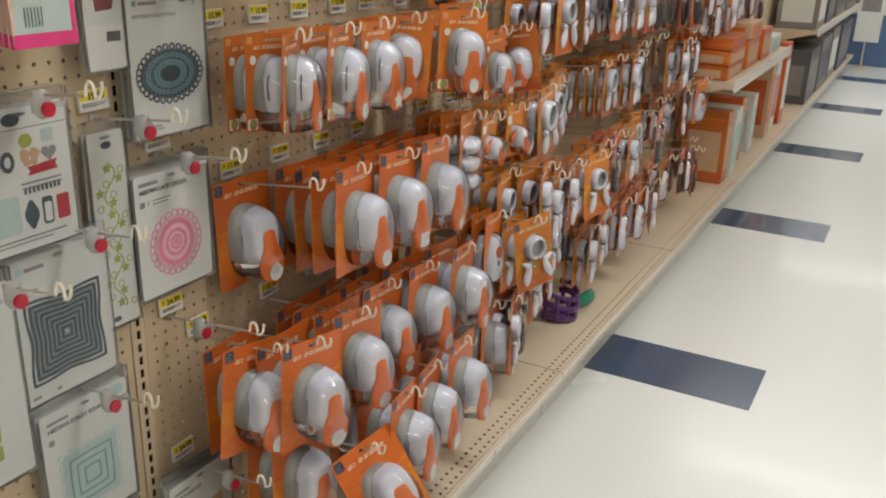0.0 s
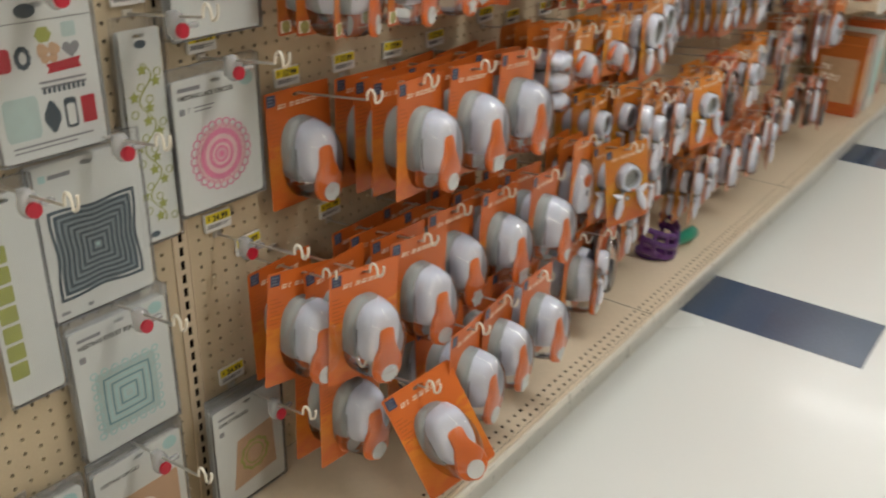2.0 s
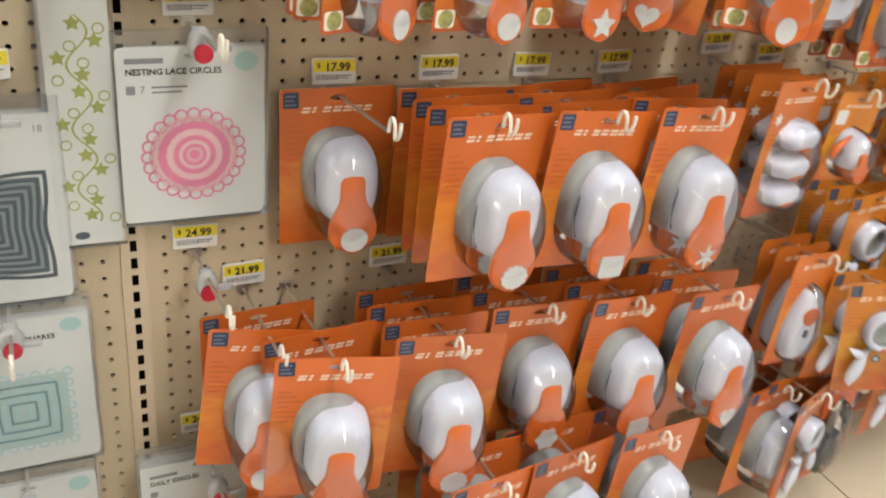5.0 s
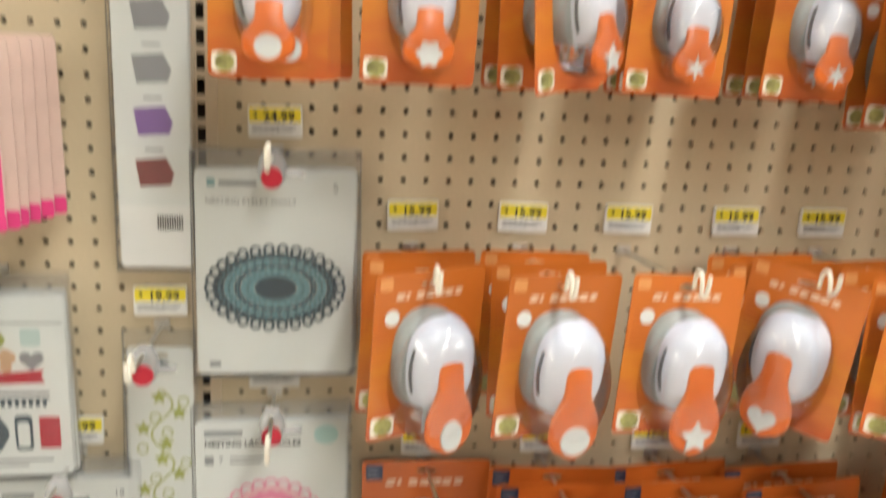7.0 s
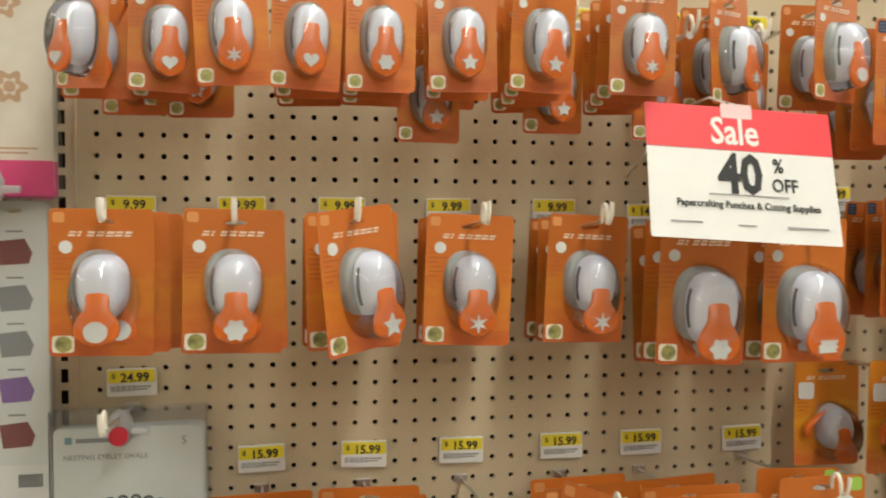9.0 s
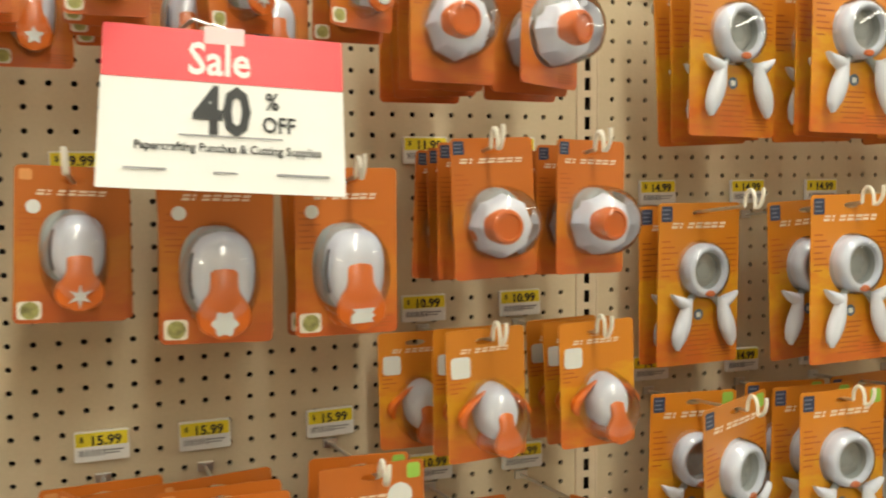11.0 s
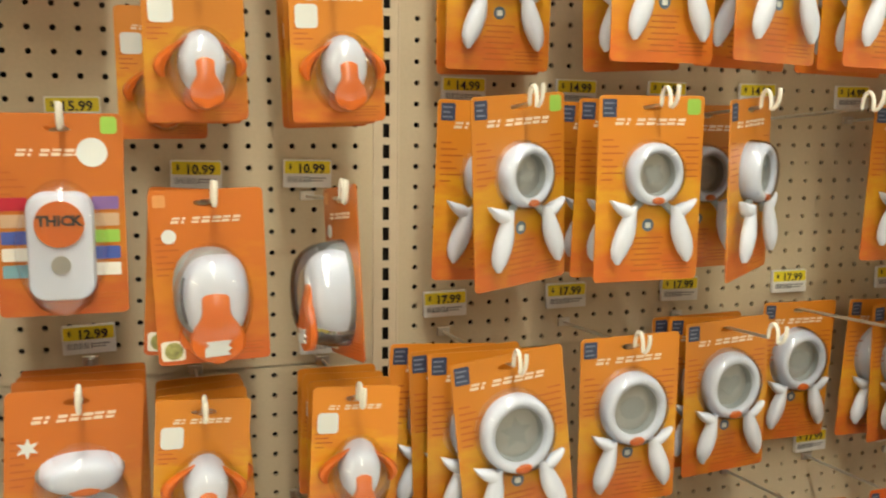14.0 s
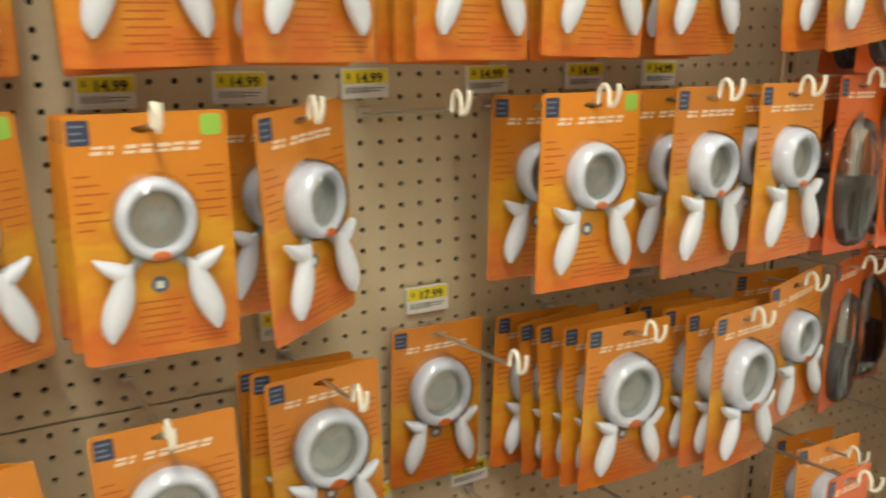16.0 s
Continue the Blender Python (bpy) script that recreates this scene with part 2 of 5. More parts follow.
def starpts(cx, cz, r, tips=5, inner=0.45):
    return [(cx + (r if i % 2 == 0 else r * inner) * math.sin(math.pi * i / tips),
             cz + (r if i % 2 == 0 else r * inner) * math.cos(math.pi * i / tips)) for i in range(2 * tips)]


def loft(rings, bm=None, caps=True):
    bm = bm or bmesh.new()
    loops = [[bm.verts.new(p) for p in r] for r in rings]
    n = len(loops[0])
    for a, b in zip(loops, loops[1:]):
        for i in range(n):
            bm.faces.new((a[i], a[(i + 1) % n], b[(i + 1) % n], b[i]))
    if caps:
        bm.faces.new(loops[0])
        bm.faces.new(loops[-1])
    return bm


def dome(cx, cz, rx, rz, depth, y0=0.0, power=0.55, n=24, rings=7, taper=0.0, lean=0.0, bm=None, sq=1.0):
    """A pillow-shaped cap standing out of the card towards -y."""
    out = []
    for k in range(rings + 1):
        u = k / rings * math.pi / 2
        s, h = max(math.cos(u), 0.06) ** power, math.sin(u)
        out.append([(cx + s * rx * math.copysign(abs(math.cos(a)) ** sq, math.cos(a)) * (1 - taper * math.sin(a)), y0 - depth * h, cz + s * rz * math.copysign(abs(math.sin(a)) ** sq, math.sin(a)) + lean * h)
                    for a in (2 * math.pi * i / n for i in range(n))])
    return loft(out, bm)


def tube(points, r, n=8, bm=None):
    """A round wire along points."""
    pts = [Vector(p) for p in points]
    rings = []
    up = Vector((1, 0, 0))
    for i, p in enumerate(pts):
        d = (pts[min(i + 1, len(pts) - 1)] - pts[max(i - 1, 0)]).normalized()
        s = up if abs(d.dot(up)) < 0.95 else Vector((0, 0, 1))
        a = d.cross(s).normalized()
        b = d.cross(a).normalized()
        rr = r[i] if isinstance(r, (list, tuple)) else r
        rings.append([p + rr * (a * math.cos(2 * math.pi * k / n) + b * math.sin(2 * math.pi * k / n)) for k in range(n)])
    return loft(rings, bm)


def text_mesh(body, size, material, align="CENTER", bold=0.0, squeeze=1.0):
    cu = bpy.data.curves.new("writing", "FONT")
    cu.body, cu.size, cu.align_x, cu.align_y = body, size, align, "CENTER"
    cu.extrude, cu.offset, cu.resolution_u = 0.00025, bold, 2
    ob = bpy.data.objects.new("writing", cu)
    scene.collection.objects.link(ob)
    me = bpy.data.meshes.new_from_object(ob.evaluated_get(bpy.context.evaluated_depsgraph_get()))
    bpy.data.objects.remove(ob)
    me.transform(Matrix.Diagonal((squeeze, 1, 1, 1)))
    me.transform(Matrix.Rotation(radians(90), 4, "X"))
    me.materials.clear()
    me.materials.append(material)
    return me


def thing(name, label, category, group="", kind=""):
    ob = new(name)
    ob.empty_display_size = 0.02
    return tagged(ob, label, category, group, kind)


# ---- large structure ----
PITCH = 0.0254
BAY = 1.2192
FIRST = 0.0385
ROW0 = 1.5375
DECK_Z = 0.165
DECK_Y = -0.360

ground = part("floor", box_bm((-6, -9, -0.08), (24, 3, 0)), FLOORM)
tagged(ground, "polished white vinyl tile floor with waxed sheen", "floor", kind="structure")
tile_me = mesh("tile", box_bm((-0.1523, -0.1523, -0.003), (0.1523, 0.1523, 0.0012), 0.0003), BLUE)
for k in range(-1, 7):
    for r in range(2):
        t = part("tile", tile_me, BLUE, ground)
        t.location = (1.742 + k * 1.8288, -0.692 + 0.3048 * r, 0)
ceil = part("ceiling", box_bm((-6, -9, 4.0), (24, 3, 4.1)), CEIL)
tagged(ceil, "white store ceiling with long fluorescent fixtures", "ceiling", kind="structure")
for nm, lo, hi, m in (("wall_south", (-6, -9.1, 0), (24, -9, 4.0), WALLP), ("wall_west", (-6.1, -9, 0), (-6, 3, 4.0), WALLP),
                      ("wall_east", (24, -9, 0), (24.1, 3, 4.0), BLUEW), ("wall_north", (-6, 3, 0), (24, 3.1, 4.0), WALLP)):
    tagged(part(nm, box_bm(lo, hi), m), "plain painted store wall", "wall", kind="structure")


def ceiling_fixture(x, y=-1.6, power=230):
    root = thing("ceiling_light", "long white fluorescent strip fixture, its rear row added as fill", "ceiling light", "fluorescent fixtures")
    root.location = (x, y, 4.0)
    part("housing", box_bm((-0.16, -2.4, -0.07), (0.16, 2.4, 0), 0.01), CEIL, root)
    for sx in (-0.07, 0.07):
        part("tube", tube([(sx, -2.35, -0.10), (sx, 2.35, -0.10)], 0.019, 10), LAMP, root)
    li = bpy.data.lights.new("tube_light", "AREA")
    li.shape, li.size, li.size_y, li.energy, li.color = "RECTANGLE", 0.34, 4.6, power, (1.0, 0.955, 0.88)
    lo = new("tube_light", li)
    lo.parent = root
    lo.location = (0, 0, -0.13)


for fx in (-5.7, 0.95, 7.6, 14.25):
    ceiling_fixture(fx)
    # unseen rear row, added as frontal fill to lift the dark under the packs
    ceiling_fixture(fx, -6.5, 150)

# stand-in for the gondola across the aisle, unseen behind the camera: closes reflections, bounces light
opp = part("gondola_shelf", box_bm((-4, -2.75, 0), (9, -2.45, 1.9), 0.01), METAL)
tagged(opp, "plain beige stand-in for shelving across the aisle, unseen, closes reflections", "shelving", kind="structure")


def pegboard(c0, c1, z0, z1, x0):
    """A hardboard panel with a real hole at each inch; columns c0..c1 of the bay that starts at x0."""
    n = 8
    rows = [ROW0 + PITCH * k for k in range(-60, 40) if z0 + 0.008 < ROW0 + PITCH * k < z1 - 0.008]
    cell = []
    for i in range(n):
        a = 2 * math.pi * i / n
        s = 1 / max(abs(math.cos(a)), abs(math.sin(a)))
        cell.append((math.cos(a) * s * PITCH / 2, math.sin(a) * s * PITCH / 2))
    ring = [(0.0035 * math.cos(2 * math.pi * i / n), 0.0035 * math.sin(2 * math.pi * i / n)) for i in range(n)]
    base = np.array([(x, 0, z) for x, z in cell] + [(x, 0, z) for x, z in ring] + [(x, 0.005, z) for x, z in ring])
    fbase = []
    for i in range(n):
        j = (i + 1) % n
        fbase += [(i, j, n + j, n + i), (n + i, n + j, 2 * n + j, 2 * n + i)]
    fbase = np.array(fbase)
    offs = np.array([(x0 + FIRST + PITCH * c, 0, z) for c in range(c0, c1 + 1) for z in rows])
    V = (base[None] + offs[:, None]).reshape(-1, 3)
    F = (fbase[None] + (np.arange(len(offs)) * 3 * n)[:, None, None]).reshape(-1, 4)
    xa, xb = x0 + FIRST + PITCH * (c0 - 0.5), x0 + FIRST + PITCH * (c1 + 0.5)
    za, zb = rows[0] - PITCH / 2, rows[-1] + PITCH / 2
    ea = x0 + 0.0155 if c0 == 0 else xa
    eb = x0 + BAY - 0.0155 if c1 == 45 else xb
    verts, faces = V.tolist(), F.tolist()
    for lo, hi in (((ea, za), (xa, zb)), ((xb, za), (eb, zb)), ((ea, z0), (eb, za)), ((ea, zb), (eb, z1))):
        if hi[0] - lo[0] < 1e-4 or hi[1] - lo[1] < 1e-4:
            continue
        k = len(verts)
        verts += [(lo[0], 0, lo[1]), (hi[0], 0, lo[1]), (hi[0], 0, hi[1]), (lo[0], 0, hi[1])]
        faces.append((k, k + 1, k + 2, k + 3))
    me = bpy.data.meshes.new("pegboard_panel")
    me.from_pydata(verts, [], faces)
    me.materials.append(BOARD)
    return me


back = thing("wall_back", "beige pegboard gondola back with slotted steel uprights", "wall", kind="structure")
# added dark sheet: paints the shade seen through peg holes and upright slots
part("backing", box_bm((-1.3, 0.03, 0), (9.75, 0.06, 2.16)), HOLE_SHADE, back)
for b, c0 in ((-1, 18), (0, 0), (1, 0), (2, 0)):
    for z0, z1 in ((DECK_Z, 0.911), (0.9135, 2.14)):
        part("pegboard_panel", pegboard(c0, 45, z0, z1, b * BAY), BOARD, back)
part("plain_panel", box_bm((3 * BAY + 0.0155, 0, DECK_Z), (9.75, 0.01, 2.14)), BOARD, back)
part("top_rail", box_bm((-1.3, -0.012, 2.14), (9.75, 0.06, 2.17), 0.002), METAL, back)


def upright():
    """Slotted steel post: a face with one slot to the inch, between two folded edges."""
    bm = bmesh.new()
    z = 0.02
    k = 0
    while z < 2.12:
        plate(rrect(-0.014, z, 0.014, z + PITCH, 0.0001, 2), 0.0, -0.002,
              [[(-0.0042, z + 0.004), (0.0042, z + 0.004), (0.0042, z + 0.0205), (-0.0042, z + 0.0205)]], bm)
        z += PITCH
    me = mesh("upright", bm, METAL)
    return me


up_me = upright()
for k in range(0, 4):
    u = part("upright", up_me, METAL, back, "slotted beige steel upright")
    u.location = (k * BAY, -0.0005, 0)
    for sx in (-0.0150, 0.0150):
        part("folded_edge", box_bm((sx - 0.0013, -0.004, 0.02), (sx + 0.0013, 0.004, 2.13)), METAL, back).location.x = k * BAY

hole_cell = [(0.0022 * math.cos(a * math.pi / 3), 0.0022 * math.sin(a * math.pi / 3)) for a in range(6)]


def deck_panel(k):
    """Base deck: a folded steel tray with two rows of punched holes and a pale price channel."""
    root = thing("base_deck", "beige steel base deck with punched front edge", "shelf", "base decks", "structure")
    root.location = (k * BAY, 0, 0)
    w = BAY - 0.003
    bm = bmesh.new()
    if k < 3:
        for y0, y1 in ((DECK_Y + 0.0585, DECK_Y + 0.0331), (DECK_Y + 0.0331, DECK_Y + 0.0077)):
            for c in range(48):
                x = 0.0015 + c * w / 48
                q = w / 48
                cx, cy = x + q / 2, (y0 + y1) / 2
                outer = [(x, y1), (x + q, y1), (x + q, y0), (x, y0)]
                ov = [bm.verts.new((a, b, DECK_Z)) for a, b in outer]
                iv = [bm.verts.new((cx + 0.0042 * sa, cy + 0.0042 * sb, DECK_Z)) for sa, sb in ((-1, -1), (1, -1), (1, 1), (-1, 1))]
                dv = [bm.verts.new((v.co.x, v.co.y, DECK_Z - 0.002)) for v in iv]
                for i in range(4):
                    j = (i + 1) % 4
                    bm.faces.new((ov[i], ov[j], iv[j], iv[i]))
                    bm.faces.new((iv[i], iv[j], dv[j], dv[i]))
        lo_y = DECK_Y + 0.0585
    else:
        lo_y = DECK_Y + 0.0077
    vs = [bm.verts.new(p) for p in ((0.0015, lo_y, DECK_Z), (0.0015 + w, lo_y, DECK_Z), (0.0015 + w, -0.001, DECK_Z), (0.0015, -0.001, DECK_Z))]
    bm.faces.new(vs)
    bmesh.ops.remove_doubles(bm, verts=bm.verts, dist=1e-5)
    part("deck_sheet", bm, DECK, root)
    part("front_fold", box_bm((0.0015, DECK_Y, DECK_Z - 0.030), (0.0015 + w, DECK_Y + 0.0077, DECK_Z), 0.0025), DECK, root)
    part("price_channel", box_bm((0.0015, DECK_Y - 0.005, DECK_Z - 0.027), (0.0015 + w, DECK_Y - 0.0005, DECK_Z - 0.006), 0.002), LIP, root)
    # added dark sheet: paints the shade below the deck's punched holes
    part("under_sheet", box_bm((0.0015, DECK_Y + 0.01, DECK_Z - 0.03), (0.0015 + w, 0.0, DECK_Z - 0.012)), HOLE_SHADE, root)
    part("kick_plate", box_bm((0.0015, DECK_Y + 0.055, 0), (0.0015 + w, DECK_Y + 0.063, DECK_Z - 0.031)), KICK, root)


for k in range(-1, 8):
    deck_panel(k)


# ---- hooks and price tags ----
def hook_mesh(length):
    s = 0.10
    pts = [(0, 0.004, 0)]
    for i in range(1, 7):
        pts.append((0, -length * i / 6, s * length * i / 6))
    z = s * length
    wire = tube(pts, 0.0021)
    tip = [(0, -length, z)]
    for i in range(1, 15):
        u = i / 14
        if u < 0.5:
            a = math.pi * (u / 0.5)
            tip.append((0, -length - 0.009 + 0.009 * math.cos(a), z + 0.019 * math.sin(a) ** 0.8 if 0 < u < 0.5 else z))
        else:
            a = math.pi * ((u - 0.5) / 0.5) * 0.62
            tip.append((0, -length - 0.018 - 0.012 * math.sin(a) - 0.004 * (u - 0.5), z - 0.002 + 0.017 * (1 - math.cos(a))))
    end = tube(tip, 0.0023)
    return mesh("wire", wire, ZINC, True), mesh("tip", end, TIP, True)


HOOKS = {}


def peg_hook(x, z, length=0.21, lock=None, label="zinc wire peg hook with white upturned tip"):
    """A wire display hook pegged into the board; z is its height at the board."""
    key = (round(length, 2), lock)
    if key in HOOKS:
        return copy_thing(HOOKS[key], pose(x, 0, z, 0, 0, random.uniform(-1.5, 1.5)))
    root = thing("peg_hook", "zinc wire peg hook with a red anti-theft lock" if lock else label, "hook", "peg hooks")
    w, t = hook_mesh(key[0])
    part("wire", w, ZINC, root)
    part("tip", t, TIP, root, "white coated upturned tip")
    part("back_plate", box_bm((-0.0085, -0.004, -0.004), (0.0085, -0.0005, 0.007), 0.001), ZINC, root)
    if lock:
        yl = -lock
        zl = 0.10 * lock
        body = part("lock", dome(0, zl - 0.012, 0.0145, 0.021, 0.012, yl, 0.5, 16, 5), LOCKC, root, "clear smoky plastic lock body", True)
        part("lock_back", box_bm((-0.008, yl, zl - 0.026), (0.008, yl + 0.012, zl + 0.006), 0.003), LOCKC, body)
        part("red_button", plate(oval(0, zl - 0.018, 0.0105, 0.0105, 18), yl - 0.012, yl - 0.0165), RED, body, "red round lock button")
        part("arm", box_bm((0.012, yl - 0.012, zl - 0.018), (0.032, yl - 0.004, zl - 0.010), 0.003), LOCKC, body)
    root.matrix_basis = pose(x, 0, z)
    HOOKS[key] = root
    return root


TAGS = {}
bar_bm = bmesh.new()
_x = -0.024
for k in range(14):
    wb = (0.0006, 0.0012, 0.0009)[k % 3]
    box_bm((_x, -0.0006, -0.0105), (_x + wb, 0, -0.0035), 0, bar_bm)
    _x += wb + 0.0011
box_bm((0.002, -0.0006, -0.006), (0.022, 0, -0.0045), 0, bar_bm)
box_bm((0.002, -0.0006, -0.009), (0.018, 0, -0.0078), 0, bar_bm)
BARS = mesh("barcode", bar_bm, INKG)


def price_tag(x, z, price):
    """A shelf tag in a clear holder, clipped flat on the hook's back plate."""
    m = pose(x, -0.008, z, random.uniform(-4, 1), random.uniform(-1.5, 1.5), random.uniform(-2, 2))
    if price in TAGS:
        return copy_thing(TAGS[price], m)
    root = thing("price_tag", "yellow and white price tag reading " + price + " dollars", "price tag", "price tags")
    part("holder", plate(rrect(-0.0285, -0.0165, 0.0285, 0.0165, 0.002), 0.0045, 0.0), TAGW, root)
    part("yellow_band", plate(rrect(-0.027, 0.0, 0.027, 0.0148, 0.001, 2), 0.0, -0.0008), TAGY, root, "yellow paper band")
    part("white_band", plate(rrect(-0.027, -0.0150, 0.027, -0.0002, 0.001, 2), 0.0, -0.0007), TAGW, root)
    pr = part("price", text_mesh(price, 0.0150, INK, bold=0.0003), INK, root, "black printed price")
    pr.location = (0.004, -0.0012, 0.0055)
    sg = part("price_sign", text_mesh("$", 0.0080, INK, bold=0.0001), INK, root)
    sg.location = (-0.0205, -0.0012, 0.0080)
    bc = part("barcode", BARS, INKG, root)
    bc.location = (0, -0.0008, 0)
    root.matrix_basis = m
    TAGS[price] = root
    return root


# ---- craft punches in blister packs ----
def card_parts(root, w, h, material, badge=False, green=False, photo=True, icon="oval", logo_z=0.17, lw=0.62, columns=False):
    top = 0.013
    slot = oval(0, 0, 0.012, 0.0035, 14)
    part("card", plate(rrect(-w / 2, top - h, w / 2, top, 0.005), 0.0006, -0.0006, [slot]), material, root)
    lz = top - logo_z * h
    n = 7
    bw = lw * w / n
    hh = 0.0175 * h
    lean = 0.35 * hh
    bm = bmesh.new()
    for i in range(n):
        x0 = -lw * w / 2 + i * bw
        x1 = x0 + bw * (0.76, 0.30, 0.74, 0.78, 0.84, 0.76, 0.72)[i]
        zm = lz + hh * (0.12, 0, -0.08, 0.15, -0.12, 0.1, -0.1)[i]
        plate([(x0 - lean, lz - hh), (x1 - lean, lz - hh), (x1 - 0.3 * lean, zm - 0.22 * hh), (x0 - 0.3 * lean, zm - 0.22 * hh)], -0.0006, -0.0010, (), bm)
        plate([(x0 + 0.3 * lean, zm + 0.22 * hh), (x1 + 0.3 * lean, zm + 0.22 * hh), (x1 + lean, lz + hh), (x0 + lean, lz + hh)], -0.0006, -0.0010, (), bm)
    part("wordmark", bm, PALE, root, "pale printed bars")
    bm = bmesh.new()
    for i in range(7):
        z = top - (logo_z + 0.10 + 0.035 * i) * h
        box_bm((-0.46 * w, -0.001, z), (-0.46 * w + (0.10 + 0.05 * ((i * 7) % 3)) * w, -0.0006, z + 0.008 * h), 0, bm)
        if i < 4:
            z2 = top - (0.90 + 0.02 * i) * h
            box_bm((0.16 * w, -0.001, z2), (0.44 * w - 0.04 * w * (i % 2), -0.0006, z2 + 0.006 * h), 0, bm)
        if columns:
            box_bm((0.46 * w - (0.12 + 0.06 * ((i * 5) % 3)) * w, -0.001, z + 0.012 * h), (0.46 * w, -0.0006, z + 0.019 * h), 0, bm)
            box_bm((-0.15 * w + 0.03 * w * (i % 2), -0.001, top - (0.765 + 0.03 * i) * h), (0.15 * w - 0.02 * w * (i % 3), -0.0006, top - (0.765 + 0.03 * i) * h + 0.007 * h), 0, bm)
    part("small_print", bm, INKO, root)
    if badge:
        part("badge", plate(rrect(-0.47 * w, top - 0.115 * h, -0.34 * w, top - 0.02 * h, 0.001, 2), -0.0006, -0.0011), NAVY, root, "navy square badge")
        bm = bmesh.new()
        for i in range(3):
            box_bm((-0.455 * w, -0.0014, top - (0.046 + 0.026 * i) * h), ((-0.365 - 0.02 * (i % 2)) * w, -0.0011, top - (0.038 + 0.026 * i) * h), 0, bm)
        part("badge_text", bm, PALEB, root)
    if green:
        part("green_badge", plate(rrect(0.33 * w, top - 0.10 * h, 0.46 * w, top - 0.015 * h, 0.003, 3), -0.0006, -0.0011), GREEN, root, "green sticker")
    if photo:
        part("photo", plate(rrect(-0.47 * w, top - 0.975 * h, -0.26 * w, top - 0.86 * h, 0.003, 3), -0.0006, -0.0011), CREAM, root, "small printed sample photo")
        part("photo_motif", plate(oval(-0.36 * w, top - 0.918 * h, 0.082 * w, 0.082 * w, 16), -0.0011, -0.0014), PHOTO, root, "green and yellow round motif")
        part("corner_badge", plate(rrect(-0.46 * w, top - 0.095 * h, -0.35 * w, top - 0.025 * h, 0.002, 3), -0.0006, -0.0010), APRICOT, root, "pale orange printed square")
    if icon:
        sh = oval(-0.34 * w, top - 0.26 * h, 0.065 * w, 0.065 * w, 14) if icon == "oval" else \
            starpts(-0.34 * w, top - 0.27 * h, 0.085 * w, 5 if icon == "star" else 6, 0.45) if icon in ("star", "snow") else \
            rrect(-0.44 * w, top - 0.36 * h, -0.20 * w, top - 0.20 * h, 0.004)
        part("icon", plate(sh, -0.0006, -0.0011), PAPER, root, "white printed shape sample")
    return top


def emblem_outline(kind, cx, cz, r):
    if kind == "oval":
        return oval(cx, cz, r * 1.0, r * 0.92, 22)
    if kind == "tall":
        return oval(cx, cz, r * 0.75, r * 1.0, 22)
    if kind == "star":
        return starpts(cx, cz, r * 1.12, 5, 0.5)
    if kind == "flower":
        return oval(cx, cz, r * 0.9, r * 0.9, 36, 0.14, 6)
    if kind == "scallop":
        return oval(cx, cz, r, r * 0.85, 48, 0.06, 12)
    if kind == "snow":
        return starpts(cx, cz, r * 1.0, 6, 0.35)
    if kind == "heart":
        return [(cx + r * 0.06 * (16 * math.sin(t) ** 3), cz + r * 0.06 * (13 * math.cos(t) - 5 * math.cos(2 * t) - 2 * math.cos(3 * t) - math.cos(4 * t)))
                for t in (2 * math.pi * i / 24 for i in range(24))]
    if kind == "ribbon":
        return [(cx - r, cz - r * .6), (cx + r * .9, cz - r * .5), (cx + r * .65, cz - r * .25), (cx + r, cz), (cx + r * .7, cz + .2 * r), (cx + r, cz + r * .6),
                (cx - r * .9, cz + r * .55), (cx - r * .65, cz + r * .3), (cx - r, cz)]
    return rrect(cx - r, cz - r * .8, cx + r, cz + r * .8, r * .25)


EMB = {}


def emblem_mesh(kind, cx, cz, r, y, m):
    key = (kind, cx, cz, r)
    if key not in EMB:
        EMB[key] = mesh("die_window", plate(emblem_outline(kind, cx, cz, r), y + 0.001, y - 0.0012), m)
    return EMB[key]


def lever(cx, zt, zb, wide, depth, y0=0.0):
    """Hourglass thumb lever: rides up the body, then flares into a round paddle."""
    rings = []
    for i in range(17):
        u = i / 16
        z = zt + (zb - zt) * u
        neck = 0.62 - 0.10 * math.sin(math.pi * min(1, u / 0.5))
        swell = max(0.0, min(1.0, (u - 0.32) / 0.36))
        half = wide * (neck + (1 - neck) * swell * swell * (3 - 2 * swell))
        if u > 0.74:
            half *= math.sqrt(max(0.03, 1 - ((u - 0.74) / 0.265) ** 2))
        if u < 0.1:
            half *= math.sqrt(max(0.15, 1 - (1 - u / 0.1) ** 2))
        yf = y0 - depth * (0.98 + 0.22 * math.sin(min(1.0, u / 0.5) * math.pi / 2) + 0.02 * max(0, u - 0.5))
        th = depth * 0.26
        ring = []
        for a in range(12):
            c, s = math.cos(2 * math.pi * a / 12), math.sin(2 * math.pi * a / 12)
            ring.append((cx + half * math.copysign(abs(c) ** 0.55, c), yf + th * 0.5 - th * 0.5 * math.copysign(abs(s) ** 0.7, s), z))
        rings.append(ring)
    return loft(rings)


STOCK = {}
SIZES = {"small": (0.072, 0.122, 0.026), "medium": (0.100, 0.146, 0.032), "large": (0.120, 0.166, 0.040), "tall": (0.105, 0.168, 0.037), "extra": (0.152, 0.214, 0.057)}
